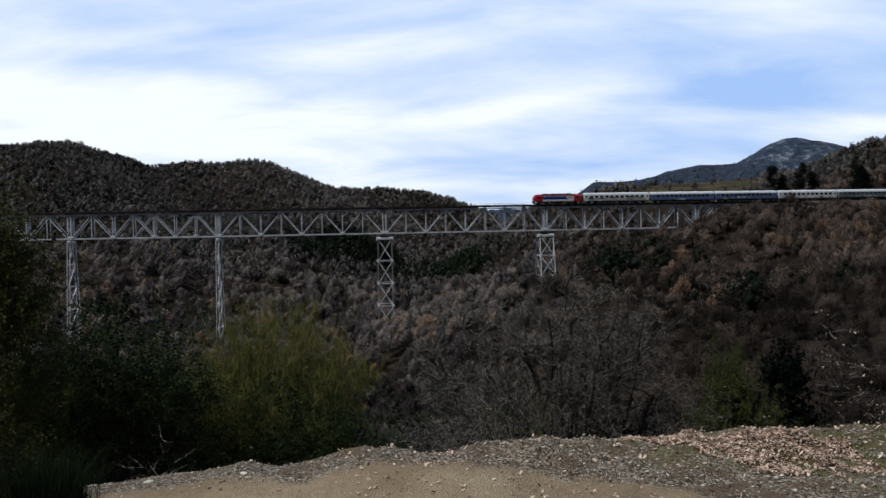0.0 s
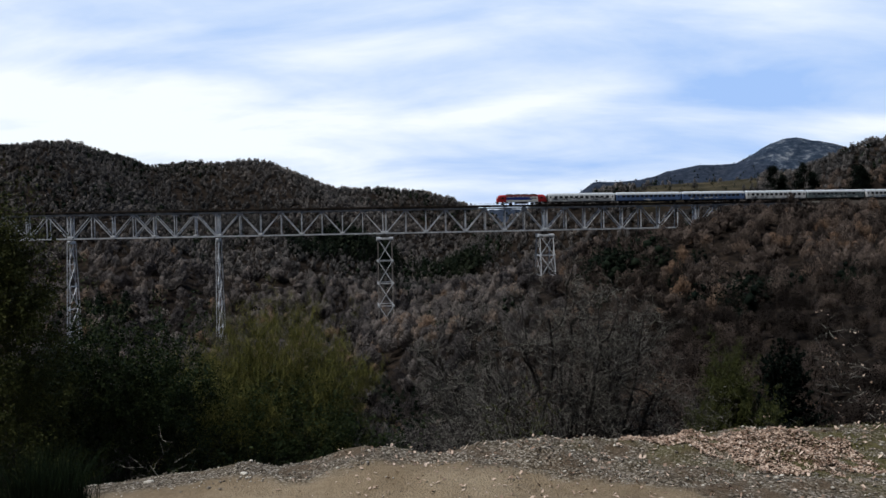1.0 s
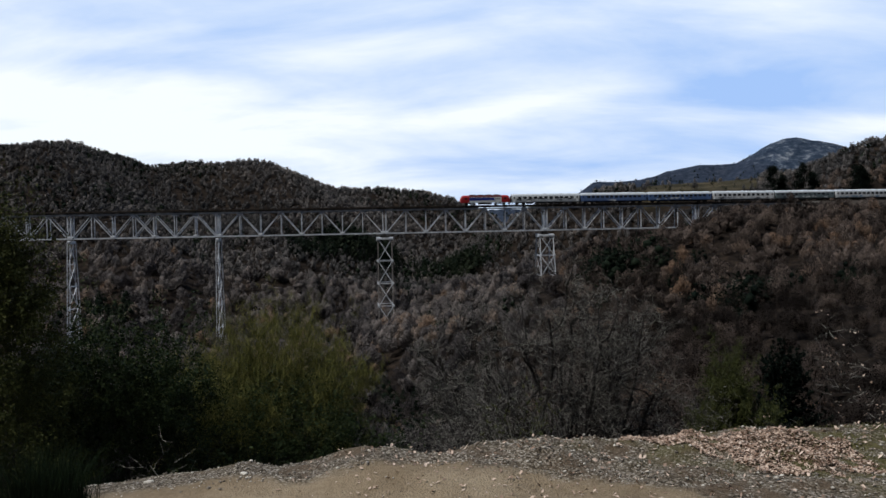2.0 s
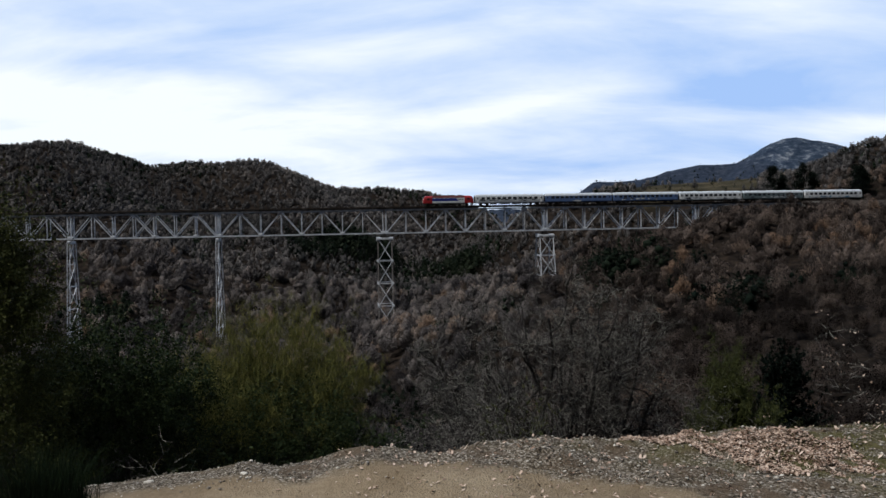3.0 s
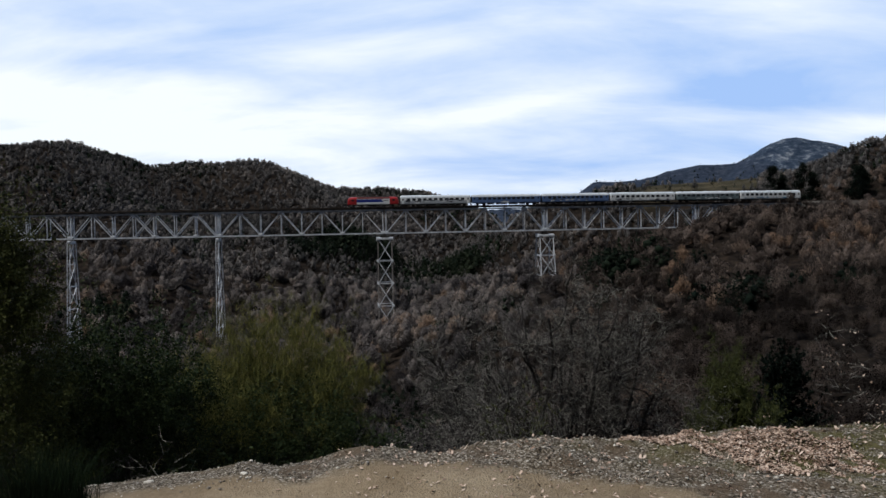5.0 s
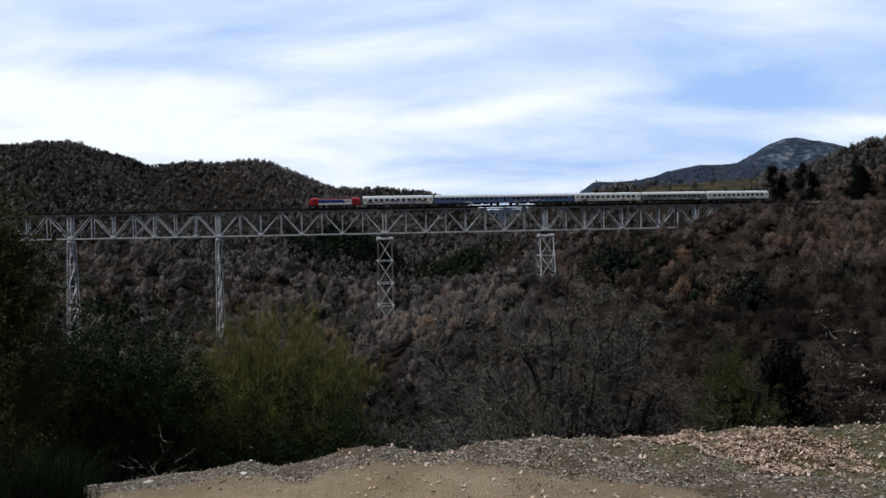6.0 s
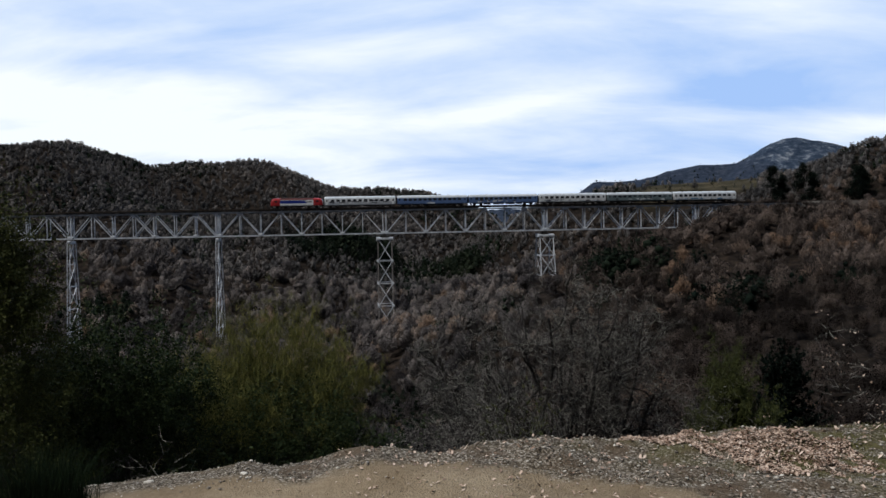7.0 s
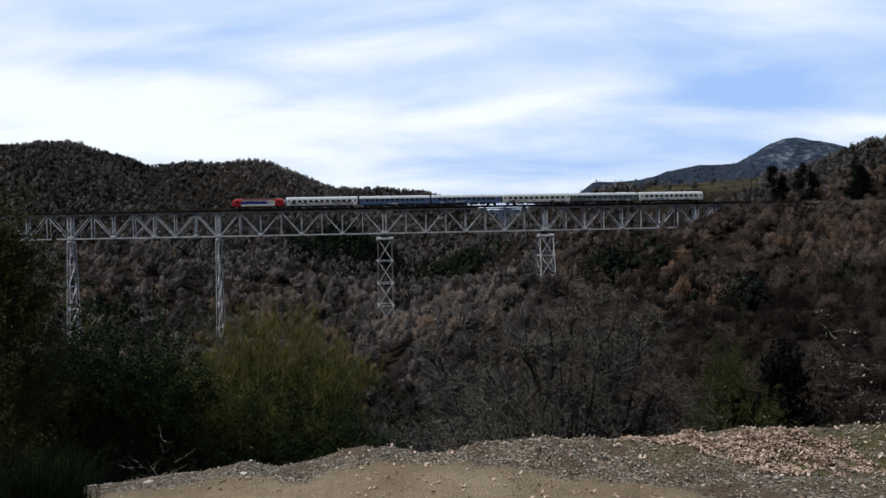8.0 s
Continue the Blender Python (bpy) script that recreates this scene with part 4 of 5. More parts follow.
def forest(name, places, templates, tall, wide, material, seed, label, tone=0.42, spread=0.27):
    """One mesh of many trees of no count."""
    r = np.random.default_rng(seed)
    vs, ts, tint = [], [], []
    base = 0
    pick = r.integers(0, len(templates), len(places))
    patch = wave(places[:, 0], places[:, 1], 38, 20)
    for k, (v, t) in enumerate(templates):
        p = places[pick == k]
        n = len(p)
        if not n:
            continue
        a, s = r.random(n) * 6.283, r.uniform(tall[0], tall[1], n)
        w = s * r.uniform(wide[0], wide[1], n)
        ca, sa = np.cos(a)[:, None], np.sin(a)[:, None]
        x, y, z = v.T[:, None, :]
        q = np.stack([(x * ca - y * sa) * w[:, None] + p[:, :1], (x * sa + y * ca) * w[:, None] + p[:, 1:2], z * s[:, None] + p[:, 2:]], 2)
        vs.append(q.reshape(-1, 3))
        ts.append((t[None] + (np.arange(n) * len(v))[:, None, None]).reshape(-1, 3) + base)
        base += n * len(v)
        tint.append(np.repeat(np.clip(tone + 0.22 * patch[pick == k] + 0.16 * wave(p[:, 0], p[:, 1], 95, 21) + 0.14 * wave(p[:, 0], p[:, 1], 15, seed + 40) + r.normal(0, spread, n), 0, 1), len(v)))
    ob = soup(name, np.concatenate(vs), np.concatenate(ts), material, None, np.concatenate(tint))
    ob.data.polygons.foreach_set("use_smooth", np.ones(len(ob.data.polygons), bool))
    return tagged(ob, label, "woods", kind="stuff")


def scatter(seed, n, y0, y1, side=0.62, keep=None, even=1.0):
    """Places on the land in a broad wedge of the valley."""
    r = np.random.default_rng(seed)
    y = (y0 ** even + (y1 ** even - y0 ** even) * r.random(n)) ** (1 / even)
    x = r.uniform(-1, 1, n) * (side * y + 12)
    if keep is not None:
        k = keep(x, y, r)
        x, y = x[k], y[k]
    return np.stack([x, y, land(x, y) - 0.15], 1)


def off_line(x, y, room=7.0):
    """True where a tree keeps clear of the railway."""
    s = (x - X0) / C
    ty = Y0 + S * s + 0.5 * BEND * s * s * C
    return np.abs(y - ty) > room


def wooded(x, y, r):
    z = land(x, y)
    line = off_line(x, y, 14.0) | (z < -12)
    meadow = ((y > 480) & (x > 0.225 * y) & (x < 0.37 * y)) | ((y > 575) & (x > 0.16 * y))
    grove = (((x > 148) & (x < 182)) | ((x > 192) & (x < 209))) & (y > 368) & (y < 412)
    # trees left out before three towers' feet to keep them in the camera's view
    clear = (np.hypot(x - 38, y - 306) > 13) & (np.hypot(x + 81, y - 300) > 9) & (np.hypot(x + 133, y - 296) > 9)
    return line & clear & ~grove & (~meadow | (r.random(len(x)) < 0.03))


def dark_patch(x, y, r):
    return wooded(x, y, r) & (wave(x, y, 60, 31) + 0.5 * wave(x, y, 22, 32) > 0.42)


NEAR_T = [crown_template(100 + i, 680, 0.0026, reach=(0.05, 0.16), lie=0.1, clumps=12, dense=0.42) for i in range(7)]
CLOSE_T = [crown_template(150 + i, 340, 0.0058, reach=(0.06, 0.16), lie=0.2, clumps=10, dense=0.55) for i in range(10)]
MID_T = [crown_template(200 + i, 125, 0.0100, reach=(0.07, 0.18), lie=0.35, clumps=7, dense=0.72) for i in range(12)]
FAR_T = [crown_template(300 + i, 10, 0.024, 0.28, 0.45, (0.12, 0.26), 0.6, 2, 1.15) for i in range(12)]
EVER_T = [evergreen_template(400 + i, 260, i % 2) for i in range(4)]
EVER_FAR = [evergreen_template(420 + i, 26, i % 2) for i in range(4)]


def west(x, y, r):
    return wooded(x, y, r) & (x < 0.10 * y + 9 * wave(x, y, 30, 51) + 6 * r.normal(0, 1, len(x)))


def east(x, y, r):
    return wooded(x, y, r) & (x > 0.10 * y + 9 * wave(x, y, 30, 51))


WEST_WOODS, EAST_WOODS = "grey leafless winter woods on the valley slopes", "brown leafless winter woods on the slope below the line"
forest("near_woods", scatter(1, 270, 58, 130, 0.56, west), NEAR_T, (3.5, 8.0), (0.95, 1.45), NEAR_COOL, 1, WEST_WOODS, 0.12)
forest("near_brown_woods", scatter(11, 460, 58, 140, 0.56, east), NEAR_T, (3.5, 8.0), (0.95, 1.45), NEAR_WARM, 11, EAST_WOODS, 0.20)
forest("valley_woods", scatter(8, 950, 100, 222, 0.56, west, 1.6), CLOSE_T, (4.5, 9.5), (1.0, 1.4), NEAR_COOL, 8, WEST_WOODS, 0.20)
forest("valley_brown_woods", scatter(12, 1200, 100, 222, 0.56, east, 1.6), CLOSE_T, (4.5, 9.5), (1.0, 1.4), NEAR_WARM, 12, EAST_WOODS, 0.32)
forest("slope_woods", scatter(2, 2700, 215, 430, 0.56, west, 1.6), MID_T, (4.0, 10.0), (0.9, 1.4), COOL_TWIG, 2, WEST_WOODS, 0.38)
forest("slope_brown_woods", scatter(13, 2700, 215, 430, 0.56, east, 1.6), MID_T, (4.0, 10.0), (0.9, 1.4), WARM_TWIG, 13, EAST_WOODS, 0.46)
forest("hill_woods", scatter(3, 17000, 420, 755, 0.55, wooded, 1.6), FAR_T, (2.2, 5.6), (1.1, 1.8), HAZY_HILL_TWIG, 3, "leafless woods covering the far hills", 0.33, 0.15)
forest("evergreen_woods", scatter(4, 1000, 130, 430, 0.56, dark_patch, 1.6), EVER_T, (4.0, 8.0), (0.8, 1.3), EVERGREEN, 4, "dark evergreen oaks scattered through the woods")


def grove(seed, spots):
    """Places in clusters: (x, y, spread across, spread deep, count)."""
    r = np.random.default_rng(seed)
    xy = np.concatenate([np.stack([r.normal(x, a, n), r.normal(y, b, n)], 1) for x, y, a, b, n in spots])
    return np.column_stack([xy, land(xy[:, 0], xy[:, 1]) - 0.2])


forest("ravine_evergreens", grove(9, [(-58, 486, 17, 11, 95), (-42, 503, 13, 9, 50), (3, 512, 9, 7, 50), (18, 500, 6, 6, 22), (55, 264, 4, 4, 9), (60, 270, 3, 3, 4), (-138, 346, 7, 5, 18), (-118, 306, 6, 5, 8), (78, 215, 6, 5, 6)]), EVER_T, (7.0, 12.5), (0.9, 1.4), EVERGREEN, 9, "dark evergreen trees filling the ravine")
s_line = np.random.default_rng(15).uniform(188, 330, 120)
hedge = np.array([along(q)[:2] for q in s_line]) + np.random.default_rng(16).normal(0, 1, (120, 2)) * (1.5, 4.5) + (0, -13.0)
forest("line_hedge", np.column_stack([hedge, land(hedge[:, 0], hedge[:, 1]) - 0.2]), EVER_T, (2.2, 4.2), (0.9, 1.5), EVERGREEN, 15, "dark hedge of low evergreens below the line")
forest("line_thicket", grove(17, [(136, 324, 5, 2.5, 16), (147, 327, 5, 2.5, 24), (160, 331, 5, 2.5, 18)]), MID_T, (2.6, 4.3), (1.1, 1.6), WARM_TWIG, 17, "low brown thicket before the abutment", 0.38)
forest("ravine_woods", grove(14, [(-19, 284, 6, 4, 26), (-8, 270, 7, 5, 22), (8, 290, 6, 5, 16)]), MID_T, (7.0, 10.5), (0.9, 1.3), COOL_TWIG, 14, WEST_WOODS, 0.34)
forest("spur_woods", grove(10, [(88, 292, 4, 4, 26), (100, 298, 5, 4, 46), (112, 302, 5, 4, 46), (124, 304, 6, 3, 36)]), MID_T, (4.2, 6.6), (1.0, 1.5), WARM_TWIG, 10, "brown leafless thicket on the spur below the line", 0.52)


def hill_top(x, y, r):
    """Dark evergreens gather on the crest of the far hill and in its folds."""
    return wooded(x, y, r) & (wave(x, y, 60, 31) + 0.5 * wave(x, y, 22, 32) + 0.9 * np.clip((y - 640) / 60, 0, 1) * (x < 0) > 0.42)


forest("hill_evergreens", scatter(5, 6000, 430, 765, 0.56, hill_top, 1.6), EVER_FAR, (2.4, 4.8), (0.9, 1.4), EVERGREEN, 5, "dark evergreens on the far hills")
forest("mountain_woods", scatter(6, 2200, 1500, 2650, 0.5, lambda x, y, r: (x > 0.03 * y) & (wave(x, y, 160, 33) + 1.2 * np.clip((940 - x) / 120, -1, 0.6) > -0.3)), EVER_FAR[:2], (3.0, 5.5), (1.6, 2.6), EVERGREEN, 6, "dark woods on the high mountain")


def scrub(seed, n):
    return scatter(seed, n, 420, 570, 0.5, lambda x, y, r: (x > 0.2 * y) & (x < 0.4 * y))


forest("meadow_scrub", scrub(7, 400), EVER_T, (1.2, 3.4), (0.9, 1.3), EVERGREEN, 7, "dark low junipers dotted over the meadow slope")


def bare_tree(name, x, y, stems, tall, radius, seed, label, level=4, kids=2, wander=0.34, lift=0.07, material=BARK, leaves_of=None, twig=0.004, category="tree"):
    """A leafless tree or shrub: one mesh a stem, and its twigs."""
    rng = random.Random(seed)
    tree = thing(name, pose(x, y, height(x, y) - 0.08), label, category)
    tips = []
    for lean_x, lean_y, share in stems:
        out = []
        grow(rng, out, Vector((lean_x * 0.25, lean_y * 0.2, 0)), Vector((lean_x, lean_y, 1)).normalized(), tall * share * 0.62, radius * share, level, kids, wander, lift)
        wood = [q for q in out if q[4] >= 2]
        fine = [q for q in out if q[4] < 2]
        soup("stem", *sticks(wood, 6), BARK if material is BARK else material, tree)
        tagged(soup("twig_mass", *sticks(fine, 3, 0, twig), TWIG, tree), kind="stuff")
        tips += [tuple(q[1]) for q in fine]
    if leaves_of:
        material, count, size, narrow, upright, spread = leaves_of
        soup("crown", *leaves(seed, tips, spread, count, size, narrow, upright), material, tree)
    return tree


def leafy_bush(name, x, y, lobes, material, seed, label, size=0.06, narrow=0.45, upright=0.4, count=16000, stems=7, category="bush", rise=0.66):
    """A bush of leafy shoots on stems. lobes: (x, y, z, radius across, radius up) from its foot."""
    rng = random.Random(seed)
    bush = thing(name, pose(x, y, height(x, y) - 0.05), label, category)
    tips = []
    for k in range(stems):
        lx, ly, lz, ra, ru = lobes[k % len(lobes)]
        out = []
        d = Vector((lx + rng.gauss(0, 0.4) * ra, ly + rng.gauss(0, 0.4) * ra, lz)).normalized()
        grow(rng, out, Vector((rng.gauss(0, 0.12), rng.gauss(0, 0.12), 0)), d, rise * math.hypot(lz, lx), 0.035, 3, 2, 0.14, 0.06)
        soup("stem", *sticks(out, 5, 0, 0.003), BARK, bush)
    r = np.random.default_rng(seed)
    for lx, ly, lz, ra, ru in lobes:
        # shoots: short rows of leaves that rise out of the crown
        m = 260
        u = r.normal(0, 1, (m, 3))
        u /= np.linalg.norm(u, axis=1, keepdims=True)
        rad = r.random((m, 1)) ** 0.4 * (1 + 0.22 * r.normal(0, 1, (m, 1)))
        root = np.array((lx, ly, lz)) + u * rad * (ra, ra, ru)
        way = u * 0.5 + np.array((0, 0, 0.6)) + 0.35 * r.normal(0, 1, (m, 3))
        reach = r.uniform(0.12, 0.4, (m, 1)) * (1.0 + 0.6 * (u[:, 2:] > 0.4))
        tips.append(np.concatenate([root + way * reach * f for f in np.linspace(0, 1, 5)]))
    for k, group in enumerate(tips):
        soup("crown", *leaves(seed + k, group, 0.035, count // len(lobes), size, narrow, upright), material, bush)
    return bush


def spreading_oak(x, y, limbs, dome, seed, label, boughs=11, shoots=11, twigs=13):
    """A leafless oak: gnarled limbs from one foot, boughs, shoots and a dome of fine twigs.
    limbs: where each ends, from the foot. dome: centre height, radius across, radius up."""
    rng = random.Random(seed)
    tree = thing("bare_tree", pose(x, y, height(x, y) - 0.08), label, "tree", "bare trees below the rim")

    def inside(p):
        return (p.x / dome[1]) ** 2 + (p.y / dome[1]) ** 2 + ((p.z - dome[0]) / dome[2]) ** 2 < rng.uniform(0.8, 1.12)

    def crook(p, d, length, n, r0, r1, wander, level, out, lift):
        pts = [p]
        for i in range(n):
            d = (d + Vector((rng.gauss(0, wander), rng.gauss(0, wander), rng.gauss(0, wander) + lift))).normalized()
            q = p + d * length / n
            out.append((p, q, r0 + (r1 - r0) * i / n, r0 + (r1 - r0) * (i + 1) / n, level))
            pts.append(q)
            p = q
            if not inside(q):
                break
        return pts

    fine = []
    for end in limbs:
        end = Vector(end) * 0.84
        out, n = [], 9
        foot = Vector((0.10 * end.x + rng.gauss(0, 0.08), 0.1 * end.y, 0))
        bend = Vector((0.78 * end.x, 0.7 * end.y, 0.30 * end.z))
        line = [foot * (1 - f) ** 2 + bend * 2 * f * (1 - f) + end * f * f for f in [i / n for i in range(n + 1)]]
        line = [q + Vector((rng.gauss(0, 0.085), rng.gauss(0, 0.085), rng.gauss(0, 0.07))) * min(1, i) for i, q in enumerate(line)]
        thick = rng.uniform(0.065, 0.095)
        for i in range(n):
            out.append((line[i], line[i + 1], thick * (1 - 0.082 * i), thick * (1 - 0.082 * (i + 1)), 3))
        for b in range(boughs):
            k = rng.uniform(0.40, 1.0) * n
            i = min(int(k), n - 1)
            p = line[i].lerp(line[i + 1], k - i)
            away = Vector((p.x, p.y, 0.35)) * 0.5 + Vector((rng.gauss(0, 0.7), rng.gauss(0, 0.7), rng.uniform(0.1, 0.9)))
            bough = crook(p, away.normalized(), rng.uniform(0.7, 2.0), 7, 0.018, 0.006, 0.36, 2, out, 0.06)
            for _ in range(shoots):
                p = rng.choice(bough[1:])
                way = Vector((rng.gauss(0, 0.7), rng.gauss(0, 0.7), rng.gauss(0.45, 0.5))).normalized()
                shoot = crook(p, way, rng.uniform(0.3, 0.85), 4, 0.0044, 0.0022, 0.30, 1, fine, 0.12)
                for _ in range(twigs):
                    p = rng.choice(shoot)
                    way = Vector((rng.gauss(0, 0.7), rng.gauss(0, 0.7), rng.gauss(0.5, 0.5))).normalized()
                    fine.append((p, p + way * rng.uniform(0.10, 0.30), 0.0024, 0.001, 0))
        soup("limb", *sticks(out, 5), BARK, tree)
    tagged(soup("twig_mass", *sticks(fine, 3, 0, 0.0022), TWIG, tree), kind="stuff")
    return tree


# bare multi-stemmed trees below the rim
spreading_oak(1.95, 16.0, [(-2.4, -0.2, 3.2), (-2.3, 0.1, 4.1), (-1.5, 0.4, 4.6), (-1.0, -0.5, 4.2), (-0.5, 0.3, 4.9), (0.0, -0.2, 5.0), (-1.9, 0.5, 3.6), (0.6, 0.4, 4.9), (1.1, -0.3, 4.5), (-0.9, -0.9, 3.4), (0.5, 0.9, 4.4), (1.7, 0.2, 3.9), (-1.6, -0.8, 2.7)], (3.0, 2.55, 2.15), 21, "leafless grey-brown oak with gnarled spreading limbs below the rim")
spreading_oak(2.95, 16.6, [(0.05, 0.0, 4.6), (0.5, 0.3, 4.7), (1.0, 0.1, 4.1), (-0.3, 0.2, 4.7), (0.2, -0.4, 4.2), (1.3, -0.2, 3.2)], (2.9, 1.65, 2.0), 22, "leafless oak with dark upright trunks below the rim")
bare_tree("bare_tree", 0.1, 14.0, [(-0.9, 0.1, 0.8), (-0.3, 0.0, 0.8), (0.5, 0.2, 0.7)], 3.6, 0.08, 23, "low leafless shrub with crooked dark limbs", kids=2)
bare_tree("bare_shrub", 5.6, 19.0, [(-0.4, 0, 0.9), (0.2, 0.1, 1.0), (0.7, 0, 0.8)], 3.8, 0.05, 24, "leafless grey shrub at the foot of the slope", kids=2, category="bush")
bare_tree("bare_shrub", 4.35, 9.2, [(-0.5, 0, 0.8), (0.05, 0.1, 1.1), (0.4, 0, 1.0), (-0.15, -0.1, 0.7), (-0.9, 0.1, 0.7), (0.7, 0, 0.9)], 2.0, 0.006, 25, "thin pale shrub with a few dry leaves clinging on", 3, 2, 0.36, 0.05, BARK,
          (DRY_LEAF, 560, 0.026, 0.7, -0.6, 0.03), 0.003, "bush")
bare_tree("dry_shrub", 0.62, 7.3, [(-0.3, 0, 0.8), (0.1, 0, 1.0), (0.3, 0.1, 0.9), (0.5, 0, 0.7), (-0.1, 0, 1.0)], 0.9, 0.008, 26, "dry grey-green brush on the rim of the slope", 2, 3, 0.12, 0.1, TWIG, (OLIVE, 700, 0.035, 0.3, 0.6, 0.02), 0.002, "bush")
bare_tree("dry_shrub", -0.55, 8.3, [(-0.9, 0, 0.7), (-0.3, 0, 0.9), (0.3, 0.1, 0.9), (0.8, 0, 0.7)], 1.0, 0.008, 27, "pale dry brush tangled below the rim", 3, 2, 0.25, 0.0, TWIG, None, 0.0025, "bush")
bare_tree("dead_branch", -2.35, 8.4, [(-0.75, 0, 0.9), (-0.4, 0.1, 0.8)], 1.5, 0.012, 28, "pale dead branch leaning out of the bushes", 2, 2, 0.2, 0.0, TWIG, None, 0.003, "branch")

# leafy bushes
leafy_bush("broom_bush", -2.75, 13.0, [(-1.35, 0, 2.2, 0.55, 0.6), (-0.75, 0, 2.75, 0.7, 0.8), (0.0, 0.1, 3.2, 0.75, 0.75), (0.8, 0, 3.0, 0.75, 0.8), (-0.45, -0.2, 2.5, 0.8, 0.6), (0.6, -0.2, 2.5, 0.8, 0.6)], BROOM, 41, "large yellow-green broom bush with fine upright shoots", 0.10, 0.040, 2.4, 150000, 11)
# added foliage: the shade under the broom, built as dark leaves
leafy_bush("evergreen_bush", -2.7, 12.0, [(-0.9, 0, 1.85, 0.8, 0.8), (0.2, 0, 1.75, 0.9, 0.75), (1.05, 0.1, 1.5, 0.6, 0.65)], DARK_LEAF, 45, "added dark foliage standing in for shade under the broom", 0.045, 0.3, 0.6, 42000, 9)
# not a separate plant: dark leaves added to fill the black shade here
leafy_bush("evergreen_bush", -2.3, 14.6, [(-1.0, 0, 1.4, 0.8, 1.0), (0.2, 0, 1.5, 0.8, 1.0), (1.2, 0, 1.3, 0.7, 0.9)], DARK_LEAF, 49, "added dark foliage standing in for the shade behind the broom", 0.07, 0.5, 0.2, 17000, 6)
leafy_bush("yellow_bush", -3.55, 11.6, [(-0.1, 0, 2.8, 0.5, 0.55), (0.3, 0, 2.3, 0.55, 0.6)], BROOM, 42, "low bush with yellowing leaves between the larger bushes", 0.024, 0.45, 0.4, 16000, 6)
leafy_bush("evergreen_bush", -4.1, 10.6, [(-0.4, 0, 2.8, 0.75, 0.7), (0.4, 0.1, 2.75, 0.7, 0.65), (0.0, -0.2, 1.8, 1.1, 0.8), (-1.0, 0, 2.2, 0.6, 0.8)], DARK_LEAF, 43, "dense dark green evergreen bush below the rim", 0.036, 0.5, 0.3, 105000, 9)
# low dark leaves added where only a black shadow gap lies
leafy_bush("evergreen_bush", -3.1, 9.6, [(-0.4, 0, 0.5, 0.6, 0.45), (0.3, 0.1, 0.45, 0.6, 0.4)], DARK_LEAF, 44, "added low dark foliage standing in for shadow under the rim", 0.05, 0.5, 0.2, 22000, 6)
leafy_bush("evergreen_tree", -4.95, 9.0, [(0.20, 0, 3.75, 0.24, 0.32), (0.30, 0, 3.3, 0.48, 0.5), (0.34, 0, 2.5, 0.52, 0.7), (0.2, 0.2, 1.5, 0.8, 0.8), (-0.5, 0.1, 3.5, 0.6, 1.0)], OLIVE, 46, "olive-green evergreen tree at the edge of the lay-by", 0.032, 0.45, 0.4, 90000, 9, "tree", 0.45)
leafy_bush("green_bush", 6.85, 20.0, [(-0.1, 0, 2.7, 0.45, 0.9), (0.4, 0, 1.7, 0.8, 0.8), (-0.5, 0, 1.6, 0.6, 0.8)], OLIVE, 47, "conical green bush below the gravel rim", 0.11, 0.09, 1.0, 60000, 8)
leafy_bush("dark_conifer", 15.2, 38.0, [(0, 0, 4.6, 1.0, 1.6), (0.2, 0, 2.8, 1.5, 1.5), (-0.2, 0.2, 1.6, 1.7, 1.2)], EVERGREEN, 48, "dark dense conifer lower on the slope", 0.17, 0.45, 0.2, 18000, 7, "tree")


def conifer(x, y, tall, wide, seed, label):
    """Spreading conifer: trunk, tiers of limbs and needle sprays."""
    rng = random.Random(seed)
    tree = thing("conifer", pose(x, y, height(x, y) - 0.3), label, "tree", "conifers beside the line")
    trunk = [(Vector((0, 0, 0)), Vector((0.1, 0, tall * 0.5)), 0.35, 0.22, 3), (Vector((0.1, 0, tall * 0.5)), Vector((0, 0.1, tall * 0.97)), 0.22, 0.04, 3)]
    soup("trunk", *sticks(trunk, 8), BARK, tree)
    tips, limbs = [], []
    for k in range(46):
        f = 0.12 + 0.86 * rng.random()
        reach = wide * (1.05 - f) ** 0.6 * rng.uniform(0.65, 1.15)
        a = rng.random() * 6.283
        p = Vector((0, 0, tall * f))
        q = p + Vector((reach * math.cos(a), reach * math.sin(a), rng.uniform(-0.5, 1.0)))
        limbs.append((p, q, 0.09, 0.02, 2))
        tips += [tuple(p.lerp(q, u)) for u in np.linspace(0.25, 1, 7)]
    tagged(soup("bough_mass", *sticks(limbs, 4), BARK, tree), kind="stuff")
    soup("crown", *leaves(seed, tips, 0.65, 12000, 0.5, 0.4, 0.0), EVERGREEN, tree)


for x, y, top, wide, seed in ((155, 400, 21.5, 7.0, 51), (161, 404, 18, 6.0, 52), (169, 398, 23, 8.0, 53), (175, 402, 19, 6.5, 54), (196, 402, 25, 7.0, 55), (202, 408, 20, 6.0, 56)):
    conifer(x, y, top - height(x, y), wide, seed, "tall dark conifer behind the railway line")


def marker(x, y, tall):
    post = thing("line_marker", pose(x, y, height(x, y) - 0.2), "small white marker post beside the railway", "marker post", "markers beside the line")
    part("post", box(bmesh.new(), -0.06, 0.06, -0.06, 0.06, 0, tall), CONCRETE, post)
    part("plate", box(bmesh.new(), -0.45, 0.45, -0.09, -0.062, tall - 0.5, tall + 0.35, 0.02), WHITE, post)


for s, side in ((182, -4.5), (191, -4.5), (206, -4.5)):
    x, y, a = along(s)
    marker(x - side * math.sin(a), y + side * math.cos(a), 2.6)


